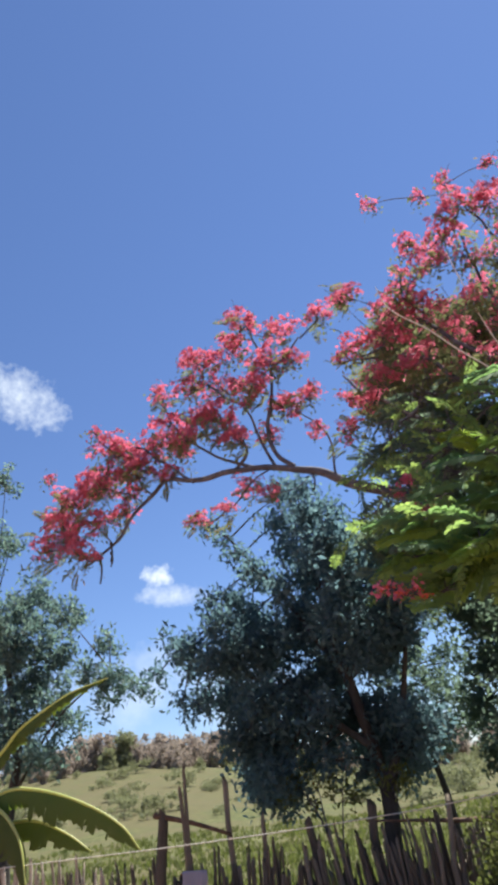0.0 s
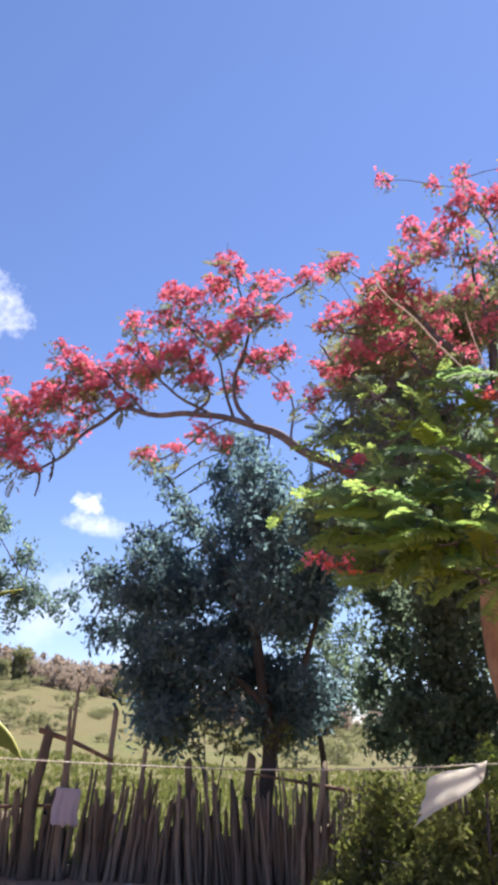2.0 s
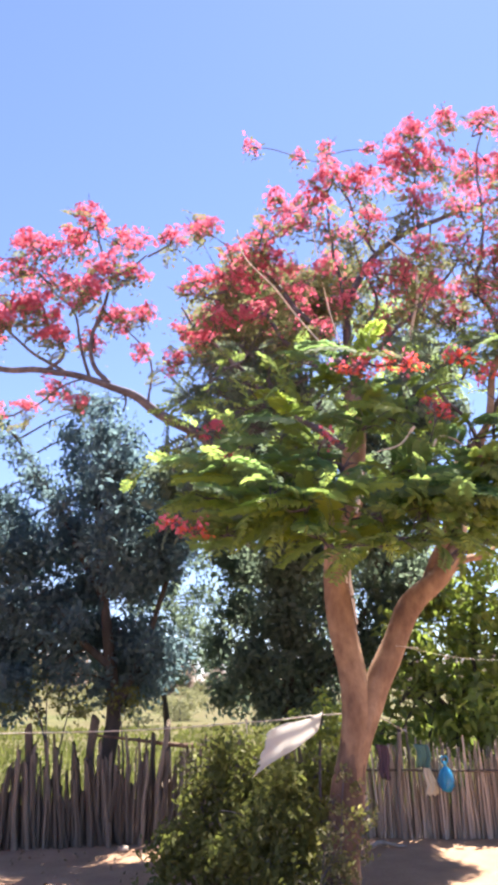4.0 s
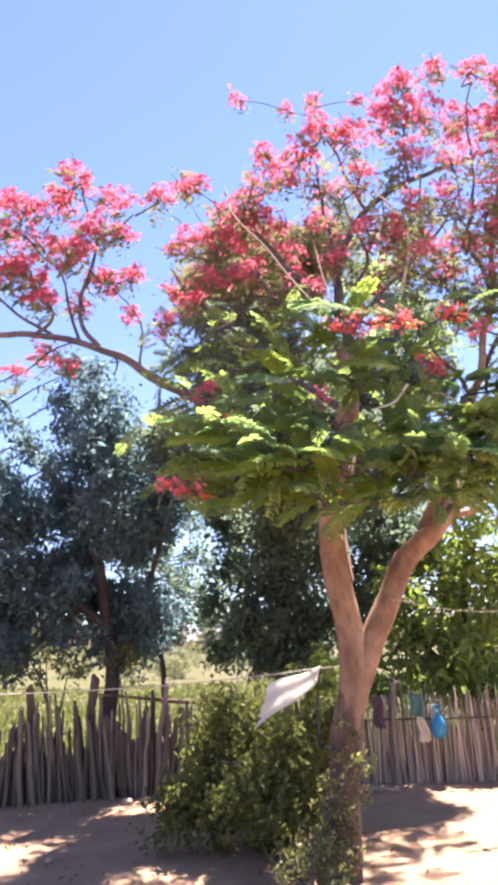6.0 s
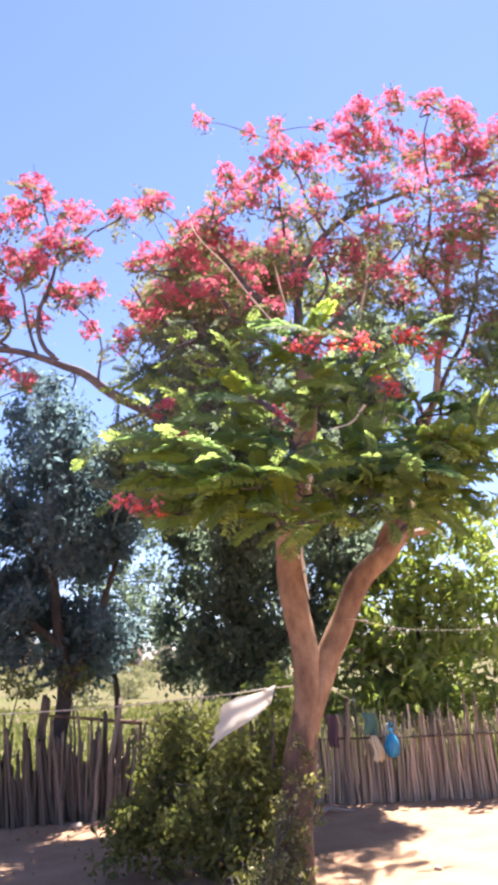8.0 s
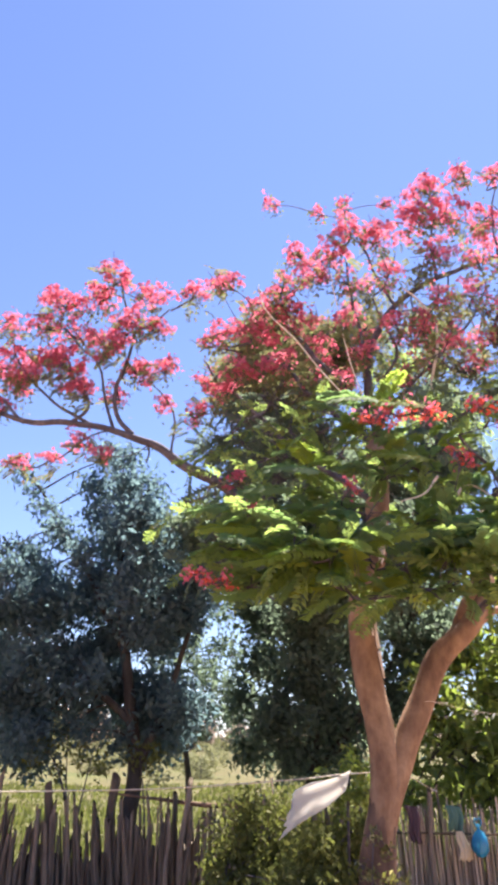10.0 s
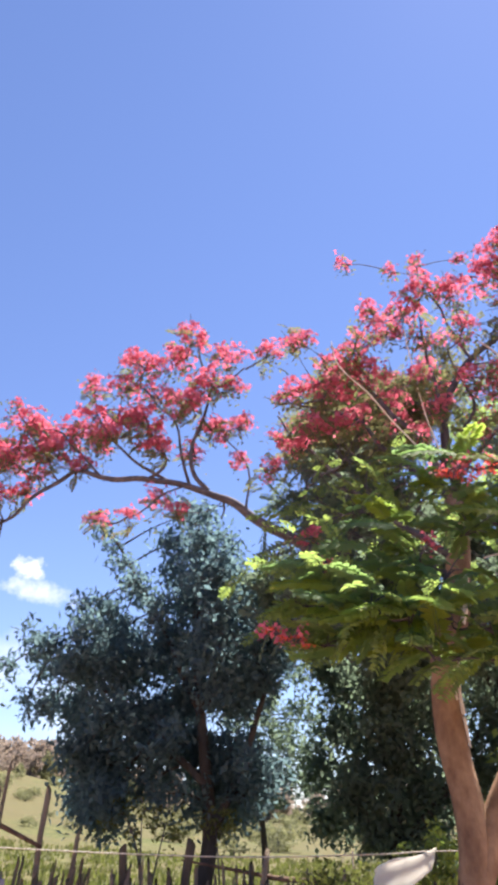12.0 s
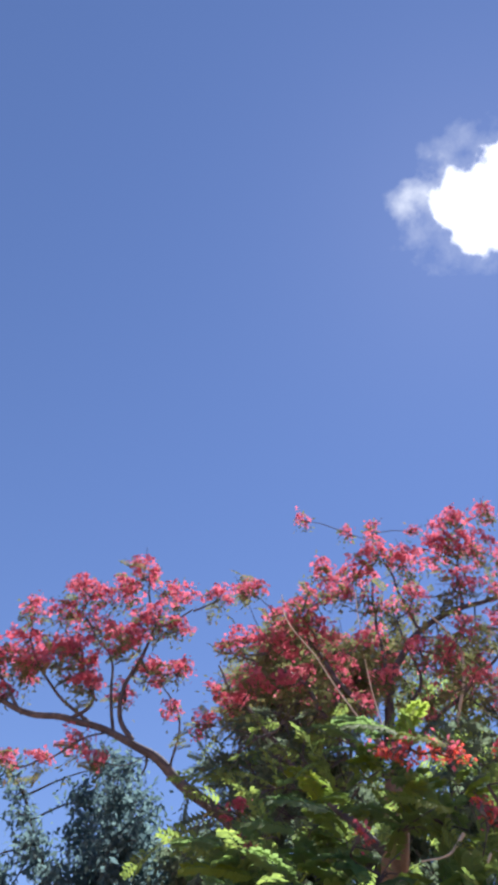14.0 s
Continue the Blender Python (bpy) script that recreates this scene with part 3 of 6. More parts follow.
MID_CLUMPS = [
    (1.25, 5.77, 5.98, 0.2), (1.64, 5.51, 5.88, 0.21), (2.22, 5.79, 6.34, 0.22), (2.44, 5.25, 5.84, 0.19),
    (2.96, 5.56, 6.1, 0.22), (1.14, 5.43, 5.23, 0.18), (1.69, 5.68, 5.4, 0.21), (2.02, 5.3, 5.41, 0.19),
    (2.55, 5.72, 5.81, 0.21), (2.82, 5.53, 5.48, 0.22), (1.34, 5.74, 5.06, 0.17), (1.74, 5.49, 4.85, 0.17),
    (2.13, 5.46, 5.01, 0.17), (2.67, 5.67, 5.2, 0.2), (0.85, 5.79, 4.91, 0.13), (2.72, 5.42, 4.8, 0.17),
]
FILL_CLUMPS = [
    (1.91, 5.55, 5.25, 0.18), (2.55, 6.02, 5.09, 0.17), (1.71, 5.8, 4.79, 0.15), (2.89, 5.36, 5.67, 0.2),
    (2.49, 5.42, 5.4, 0.17), (2.2, 6.15, 5.3, 0.17), (0.58, 5.38, 5.68, 0.13), (1.18, 5.84, 4.88, 0.14),
    (2.87, 5.49, 5.21, 0.2),
]
FRONT_CLUMPS = [
    (1.24, 4.62, 3.91, 0.11), (1.06, 4.62, 3.86, 0.09), (1.39, 4.55, 3.87, 0.09), (1.65, 4.5, 3.55, 0.08),
    (1.85, 4.44, 3.88, 0.11), (1.69, 4.52, 3.47, 0.06), (2, 4.53, 3.13, 0.05), (-0.2, 4.44, 2.66, 0.07),
    (-0.04, 4.44, 2.61, 0.07), (-0.12, 4.67, 2.65, 0.05), (0.88, 4.59, 3.31, 0.05), (1.5, 4.49, 3.84, 0.09),
    (1.14, 4.53, 3.8, 0.08), (2.15, 4.66, 3.87, 0.08),
]
# leafy tufts: low skirt, middle, and the shaded back
SKIRT = [
    (0.78, 4.6, 2.52, 0.1), (1.03, 4.55, 2.47, 0.1), (1.3, 4.5, 2.5, 0.1),
    (1.5, 4.6, 2.82, 0.1), (1.7, 4.62, 2.92, 0.12), (1.92, 4.64, 3.0, 0.12), (2.2, 4.66, 3.04, 0.13), (2.45, 4.7, 3.06, 0.14),
    (0.04, 4.75, 3.08, 0.1), (0.0, 4.69, 2.83, 0.1),
    (0.26, 4.99, 2.96, 0.15), (0.41, 4.82, 2.85, 0.11), (0.59, 4.84, 2.76, 0.15), (0.29, 4.66, 2.65, 0.11),
    (0.84, 4.84, 2.75, 0.14), (0.97, 4.56, 2.72, 0.12), (1.19, 4.53, 2.67, 0.13), (1.28, 4.93, 2.59, 0.09),
    (1.47, 4.5, 2.71, 0.14), (1.88, 4.99, 2.91, 0.17), (2.12, 4.91, 2.88, 0.16), (2.27, 4.89, 3.08, 0.18),
    (0.16, 4.52, 2.53, 0.08), (1.76, 4.6, 2.55, 0.16), (2.09, 4.92, 2.54, 0.18), (1.63, 4.72, 2.55, 0.12),
    (2.18, 4.81, 2.7, 0.18),
]
SKIRT_LOW = [
    (1.72, 4.72, 2.87, 0.14), (1.83, 4.47, 2.84, 0.15), (2.12, 4.65, 2.92, 0.17), (1.58, 4.59, 2.73, 0.08),
    (2.06, 4.65, 2.75, 0.13), (0.54, 4.46, 2.73, 0.1), (0.69, 4.47, 2.69, 0.08), (0.46, 4.5, 2.8, 0.09),
    (2.23, 4.74, 2.82, 0.15),
]
FLANK_GREEN = [
    (0.07, 6.1, 4.41, 0.15), (0.27, 6.34, 4.72, 0.2), (0.47, 6.23, 4.48, 0.21), (0.35, 6.19, 4.16, 0.19),
    (0.6, 6.41, 4.9, 0.22), (0.55, 6.58, 4.14, 0.22), (0.23, 6.58, 4.44, 0.13), (0.71, 6.4, 4.51, 0.23),
    (0.37, 6.5, 5.07, 0.16),
]
SKIRT_MID = [
    (0.46, 5.06, 3.74, 0.16), (0.75, 5.2, 3.84, 0.17), (1.02, 5.14, 4.12, 0.16), (1.13, 4.86, 4.1, 0.12),
    (1.26, 4.9, 3.52, 0.16), (1.58, 5.19, 3.67, 0.16), (1.02, 4.75, 3.15, 0.15), (1.57, 5.16, 3.23, 0.18),
    (0.94, 5.15, 3.43, 0.16), (0.56, 4.98, 3.26, 0.17), (0.21, 4.9, 3.25, 0.17), (0.75, 4.89, 3.07, 0.15),
    (1.68, 4.88, 3.2, 0.18), (2.09, 4.97, 3.43, 0.19), (2.39, 5, 3.53, 0.19), (1.33, 5.03, 3.86, 0.16),
    (1.78, 5.25, 3.95, 0.18),
]
SKIRT_BACK = [
    (0.19, 5.78, 4.45, 0.21), (0.03, 6.24, 4.37, 0.2), (0.45, 5.77, 4.61, 0.19), (0.76, 6.1, 4.84, 0.2),
    (0.29, 6.16, 4.09, 0.2), (0.93, 5.82, 4.52, 0.19), (2.24, 5.86, 4.45, 0.2), (2.64, 5.81, 4.31, 0.23),
    (2.74, 5.62, 4.68, 0.21), (1.83, 5.89, 3.73, 0.23), (2.25, 5.72, 3.34, 0.23), (1.33, 5.73, 3.31, 0.2),
    (0.35, 5.68, 3.63, 0.22), (-0.09, 5.69, 3.75, 0.13), (-0.41, 6.12, 3.7, 0.16), (0.6, 5.85, 4.36, 0.21),
    (1.09, 5.73, 4.07, 0.21), (1.62, 5.96, 3.59, 0.23), (2.66, 5.97, 4.03, 0.23), (2.33, 6, 3.99, 0.22),
]
DARK_TREE_TOP = [
    (-1.92, 10.59, 6.03, 0.19), (-1.46, 9.5, 5.58, 0.19), (-2.02, 10.67, 5.57, 0.23), (-1.45, 10.04, 5.32, 0.29),
    (-1.07, 9.8, 5.22, 0.19), (-1.94, 10.78, 5.11, 0.26), (-1.22, 9.57, 4.7, 0.32), (-1.68, 10.37, 4.51, 0.3),
    (-0.97, 10.4, 4.91, 0.27), (-1.05, 9.56, 4.19, 0.32), (-0.81, 10.77, 4.6, 0.31), (-0.42, 9.82, 4.49, 0.28),
    (-0.26, 10.01, 4.03, 0.29), (-0.4, 10.68, 3.76, 0.28),
]
DARK_TREE_ARMS = [
    (-2.9, 9.51, 5.35, 0.09), (-3.04, 10.57, 5.46, 0.12), (-2.73, 10.18, 5.06, 0.14), (-2.43, 9.69, 4.65, 0.15),
    (-2.5, 10.8, 4.7, 0.2), (-2.03, 9.65, 4.09, 0.2), (-3.23, 10.24, 4.41, 0.17), (-2.99, 10.52, 4.42, 0.22),
    (-2.93, 9.52, 3.89, 0.22), (-2.83, 10.71, 4.06, 0.31), (-3.82, 9.95, 3.82, 0.18), (-3.51, 9.88, 3.68, 0.22),
    (-4.43, 10.75, 3.65, 0.13), (-3.15, 9.54, 3.47, 0.2), (-3.79, 10.45, 3.57, 0.14), (-3.93, 10.31, 3.05, 0.11),
    (-3.43, 9.6, 2.87, 0.14), (-3.66, 10.79, 3.12, 0.16),
]
DARK_TREE = [
    (-2.89, 9.75, 3.43, 0.33), (-2.47, 10.1, 3.55, 0.4), (-1.98, 10.63, 3.84, 0.44), (-1.2, 9.5, 3.61, 0.43),
    (-0.83, 10.63, 3.84, 0.4), (-0.45, 10.09, 3.97, 0.29), (-0.54, 9.76, 3.4, 0.28), (-3.25, 10.79, 3.01, 0.31),
    (-2.46, 9.6, 2.73, 0.34), (-2.13, 10.32, 2.8, 0.36), (-1.68, 10.45, 3.13, 0.36), (-1.04, 9.54, 3.08, 0.3),
    (-0.83, 10.75, 3.17, 0.31),
]
DARK_TREE_LOW = [
    (-1.86, 10.3, 2.14, 0.24), (-2.01, 9.8, 1.92, 0.14),
    (-3.01, 9.87, 2.37, 0.25), (-2.62, 9.96, 2.23, 0.36), (-2.37, 10.71, 2.47, 0.29), (-1.74, 9.51, 2.47, 0.25),
    (-1.49, 10.53, 2.49, 0.32), (-0.98, 10.23, 2.32, 0.37), (-0.54, 9.66, 2.14, 0.28), (-3.1, 10.8, 1.88, 0.28),
    (-2.44, 9.69, 1.78, 0.29), (-2.8, 10.18, 1.55, 0.17), (-2.6, 10.56, 1.53, 0.18), (-1.65, 9.51, 1.87, 0.13),
    (-1.19, 10.69, 1.96, 0.34), (-0.73, 10, 1.87, 0.29), (-1.38, 9.83, 1.72, 0.15), (-0.96, 10.77, 1.66, 0.18),
]
SHADE_TREE = [
    (0.77, 11.66, 3.54, 0.44), (1.26, 10.91, 3.39, 0.51), (0.64, 11.53, 2.87, 0.44), (1.34, 10.85, 2.67, 0.59),
    (1.92, 11.21, 3.05, 0.52), (0.83, 10.84, 2.1, 0.5), (1.68, 11.39, 2, 0.62), (0.41, 11.54, 1.64, 0.32),
    (1.08, 11.13, 1.52, 0.42), (1.87, 11.66, 1.48, 0.35), (0.34, 11.53, 2.34, 0.28), (2.98, 11.04, 2.89, 0.53),
    (2.7, 11.28, 2.3, 0.44), (2.38, 11.45, 3.54, 0.58), (3.4, 11.53, 3.71, 0.6), (0.5, 11.63, 3.83, 0.39),
    (3.51, 10.84, 3.11, 0.47), (2.58, 11.45, 1.7, 0.38),
]
# tufts added behind the flame tree to darken its gaps and shade the yard
SHADE_TREE_TOP = [
    (3.3, 9.6, 6.66, 0.34), (3.62, 9.6, 6.27, 0.34), (3.37, 9.6, 5.66, 0.36), (3.75, 9.6, 5.51, 0.34), (3.15, 9.6, 6.09, 0.34), (3.39, 9.6, 5.11, 0.36),
    (0.44, 9.1, 6.24, 0.26), (0.49, 9.1, 5.72, 0.3), (0.31, 9.1, 5.25, 0.28), (0.79, 9.1, 6.06, 0.32), (1.11, 9.1, 6.51, 0.28), (0.86, 9.1, 5.2, 0.34), (1.34, 9.1, 5.7, 0.34), (1.52, 9.1, 6.41, 0.26),
    (-0.36, 9.32, 4.46, 0.35), (0.03, 9.22, 4.17, 0.36), (0.42, 9.15, 4.38, 0.36), (0.25, 9.49, 3.83, 0.35),
    (0.73, 9.38, 3.95, 0.36), (-0.12, 9.69, 4.82, 0.3), (0.94, 9.61, 4.51, 0.36), (0.63, 9.6, 5.04, 0.33),
    (0.6, 9.3, 5.45, 0.3), (0.95, 9.3, 5.75, 0.33), (1.2, 9.35, 5.25, 0.4), (1.7, 9.4, 5.0, 0.42),
    (1.25, 9.5, 4.6, 0.42), (1.75, 9.6, 4.3, 0.45), (2.25, 9.5, 4.9, 0.42), (2.8, 9.6, 4.4, 0.42),
    (1.2, 10.2, 3.9, 0.45), (1.9, 10.4, 4.0, 0.45), (2.6, 10.4, 3.7, 0.4), (1.55, 10.3, 3.5, 0.4),
    (2.4, 9.5, 5.3, 0.42), (2.9, 9.6, 4.95, 0.38), (2.0, 9.4, 5.45, 0.38), (3.2, 9.8, 4.6, 0.38),
    (1.4, 9.4, 5.75, 0.26), (2.3, 9.7, 4.1, 0.45), (3.3, 9.9, 4.2, 0.36),
]
THIN_TREE = [
    (-0.1, 12.63, 3.22, 0.35), (-0.52, 13, 2.88, 0.3), (-0.94, 13.1, 2.5, 0.28), (0.08, 12.53, 2.61, 0.31),
    (-0.42, 12.65, 2.25, 0.27), (-0.74, 13.43, 3.57, 0.29), (-1.1, 12.57, 3.06, 0.27), (0.02, 12.63, 3.83, 0.27),
    (-0.22, 13.45, 2.8, 0.4), (0.21, 13.12, 3.17, 0.32), (-0.62, 12.87, 3.17, 0.32), (-0.02, 13.01, 2.25, 0.28),
    (-0.34, 13.16, 1.97, 0.24), (0.27, 12.78, 2.13, 0.25),
]
GREEN_TREE = [
    (2.99, 10, 2.43, 0.39), (3.75, 10.56, 2.54, 0.51), (4.12, 9.95, 2.79, 0.5), (4.06, 9.94, 2.14, 0.49),
    (3.25, 10.08, 1.64, 0.4), (3.75, 9.98, 1.61, 0.49), (4.28, 10.34, 1.44, 0.42), (2.68, 9.89, 1.44, 0.3),
    (3.2, 10.52, 1.14, 0.32), (3.64, 10.49, 1.04, 0.33), (3.88, 9.8, 0.98, 0.31), (4.04, 10.23, 3.26, 0.36),
    (4.44, 9.89, 3.61, 0.5), (4.57, 10.01, 2.78, 0.54), (4.75, 10.13, 1.96, 0.55), (3.93, 10.16, 3.86, 0.36),
    (2.99, 10.17, 1.97, 0.43), (3.71, 10.54, 2.04, 0.55), (3.97, 10.01, 1.68, 0.44), (3.17, 9.95, 1.34, 0.34),
    (3.86, 10.34, 1.22, 0.4), (4.36, 10.56, 1.11, 0.37), (2.82, 10.54, 1.83, 0.32), (3.55, 10.5, 2.89, 0.36),
    (5.2, 10.1, 2.5, 0.5), (5.3, 10.2, 1.6, 0.5), (5.1, 10.0, 3.3, 0.45), (4.6, 9.4, 1.3, 0.3), (3.6, 9.3, 1.25, 0.25),
    (2.35, 9.75, 1.05, 0.16), (2.62, 9.65, 1.12, 0.2), (2.95, 9.6, 1.0, 0.23), (3.3, 9.55, 1.0, 0.25), (3.7, 9.5, 0.95, 0.25), (4.1, 9.4, 0.95, 0.25), (4.5, 9.3, 0.95, 0.25),
]
FEATHER_TREE = [
    (-8.77, 12.86, 8.99, 0.31), (-8.61, 12.86, 7.47, 0.33), (-8.1, 12.81, 5.93, 0.72), (-8.14, 12.26, 4.98, 0.87),
    (-6.92, 12.08, 5.36, 0.4), (-7.61, 12.95, 4.85, 0.5), (-6.23, 12.61, 4.68, 0.31), (-6.02, 12, 3.94, 0.45),
    (-5.86, 12.91, 3.92, 0.28), (-8.17, 12.98, 4.17, 0.77), (-8.16, 12.29, 3.3, 0.73), (-7.38, 12.81, 3.64, 0.49),
    (-7.32, 12.08, 2.96, 0.4), (-9.28, 12.44, 5.82, 1.19), (-9.65, 12.82, 4.22, 1.2), (-9.16, 12.41, 7.29, 0.81),
    (-6.75, 12.52, 4.29, 0.31),
]
BUSH = [
    (0.17, 6.63, 1.14, 0.17), (0.5, 6.44, 0.96, 0.32), (0.08, 6.58, 0.86, 0.28), (0.81, 6.64, 0.74, 0.39),
    (0.38, 6.56, 0.58, 0.43), (0.87, 6.52, 0.4, 0.33), (-0.12, 6.6, 0.47, 0.27), (0.12, 6.59, 0.29, 0.27),
    (0.6, 6.49, 0.23, 0.33), (1.1, 6.53, 0.95, 0.24), (-0.27, 6.6, 0.3, 0.22), (1.07, 6.33, 0.55, 0.21),
]
BUSH_NEAR = [
    (0.62, 5.95, 0.95, 0.18), (0.45, 5.9, 0.66, 0.24), (0.7, 5.95, 0.6, 0.22), (0.55, 5.75, 0.4, 0.2),
    (0.25, 6.0, 0.45, 0.22), (0.75, 5.85, 0.34, 0.17),
]
SPROUTS = [
    (1.08, 6.34, 1.45, 0.16), (0.94, 6.36, 1.26, 0.14), (1.13, 6.27, 1.25, 0.14), (0.8, 6.21, 1.37, 0.09),
]
CREEPER = [
    (0.93, 5.42, 0.86, 0.06), (0.88, 5.42, 0.67, 0.07), (0.88, 5.4, 0.48, 0.08), (0.84, 5.4, 0.33, 0.08),
    (1.0, 5.43, 1.05, 0.05), (1.1, 5.44, 0.73, 0.04), (0.98, 5.4, 0.24, 0.06), (1.12, 5.46, 0.95, 0.04),
]
WEEDS = [
    (0.5, 4.85, 0.1, 0.13), (0.66, 4.92, 0.12, 0.14), (0.82, 5.02, 0.14, 0.13), (0.72, 5.1, 0.36, 0.13),
    (0.88, 5.3, 0.72, 0.1), (0.84, 5.3, 0.55, 0.12),
    (0.58, 5.27, 0.24, 0.16), (0.78, 5.23, 0.3, 0.18), (0.63, 5.15, 0.16, 0.15), (0.88, 5.21, 0.19, 0.15),
    (0.94, 5.28, 0.39, 0.15), (0.51, 5.14, 0.11, 0.11), (0.83, 5.34, 0.02, 0.12), (1.07, 5.33, 0.59, 0.11),
    (1.09, 5.14, 0.81, 0.1), (0.98, 5.32, 0.52, 0.12),
]
# paths
LIMB_PATH = [
    (0.32, 6, 3.49), (0.14, 6.3, 3.83), (-0.35, 6.3, 4.15), (-0.63, 6.3, 4.34),
    (-0.92, 6.3, 4.48), (-1.51, 6.3, 4.65), (-1.97, 6.3, 4.65), (-2.41, 6.3, 4.57),
]
LIMB_END = [
    (-2.25, 6.3, 4.74), (-2.61, 6.3, 4.51), (-2.89, 6.3, 4.23), (-3.3, 6.3, 4.05),
]
LIMB_TWIG = [
    (-0.92, 6.3, 4.49), (-1.1, 6.3, 4.82), (-1.02, 6.3, 5.25), (-0.96, 6.3, 5.71),
    (-1.03, 6.3, 6.01), (-1.13, 6.3, 6.37),
]
LIMB_TWIG_B = [
    (-0.96, 6.3, 5.71), (-0.77, 6.3, 5.83), (-0.56, 6.3, 5.98),
]
LIMB_TWIG_C = [
    (-1.51, 6.3, 4.65), (-1.36, 6.3, 4.84), (-1.52, 6.3, 5.17), (-1.7, 6.3, 5.51),
]
LIMB_TWIG_D = [
    (-1.1, 6.3, 4.54), (-1.2, 6.3, 4.98), (-1.3, 6.3, 5.31), (-1.67, 6.3, 5.74),
]
PALE_A = [
    (1.3, 5.3, 4.2), (1.0, 5.4, 4.55), (0.68, 5.45, 5.05), (0.4, 5.5, 5.45),
    (0.34, 5.5, 5.74),
]
PALE_B = [
    (1.27, 5.6, 4.57), (1.15, 5.5, 4.98), (1.09, 5.5, 5.46), (1.06, 5.5, 5.87),
]
PALE_C = [
    (1.62, 4.85, 3.49), (1.5, 4.85, 3.35), (1.31, 4.85, 3.28),
]
PALE_D = [
    (1.69, 4.85, 3.23), (1.79, 4.85, 3.4), (1.9, 4.85, 3.4), (2, 4.85, 3.33),
]
TOP_LIMB = [
    (1.45, 5.9, 4.3), (1.42, 6.0, 4.88), (1.56, 6.1, 5.44), (1.84, 6.1, 5.93),
    (2.17, 6.1, 6.17), (2.56, 6.1, 6.38), (3.16, 6.1, 6.64), (3.98, 6.3, 7),
]
LIMB_R = [
    (1.69, 5.72, 2.2), (1.9, 5.76, 2.5), (2.16, 5.8, 2.92), (2.44, 5.8, 3.46), (2.67, 5.8, 4.12), (2.9, 5.8, 4.83), (3.08, 5.8, 5.77),
]
STRAND = [
    (2.31, 5, 3.58), (2.26, 5, 3.16), (2.17, 5, 2.66),
]
STRAND_B = [
    (2.14, 5.1, 3.48), (2.08, 5.1, 3.1), (2.07, 5.1, 2.91),
]


# ---- the flame tree ----
AXIS = (1.7, 5.9)
flame_tree = thing("flame_tree", (0.94, 5.58, 0), "spreading flame tree with a forked reddish trunk and red blossom", "tree")
# older bark below, darkened to stand in for shade up to the fork
trunk_v = tube([(0.93, 5.58, -0.12), (0.965, 5.6, 0.3), (1.06, 5.64, 0.8), (1.2, 5.69, 1.5)], 0.138, 0.05, 18, 9, 0.3, 0.05, 3, 4.0)
part("trunk", mesh_of("trunk", *trunk_v), MAT_OLD_AND_SHADED_BARK, flame_tree, "rough lower trunk in bark darkened for shade")
STEM_L = [(1.06, 5.64, 0.7), (1.19, 5.7, 1.5), (1.13, 5.71, 2.1), (1.13, 5.72, 2.66), (1.32, 5.8, 3.3), (1.45, 5.9, 4.3)]
STEM_R = [(1.08, 5.65, 0.75), (1.17, 5.68, 1.15), (1.33, 5.71, 1.55), (1.50, 5.72, 1.85), (1.71, 5.72, 2.25), (2.06, 5.76, 2.58), (2.3, 6.0, 2.95), (2.6, 6.5, 3.7)]
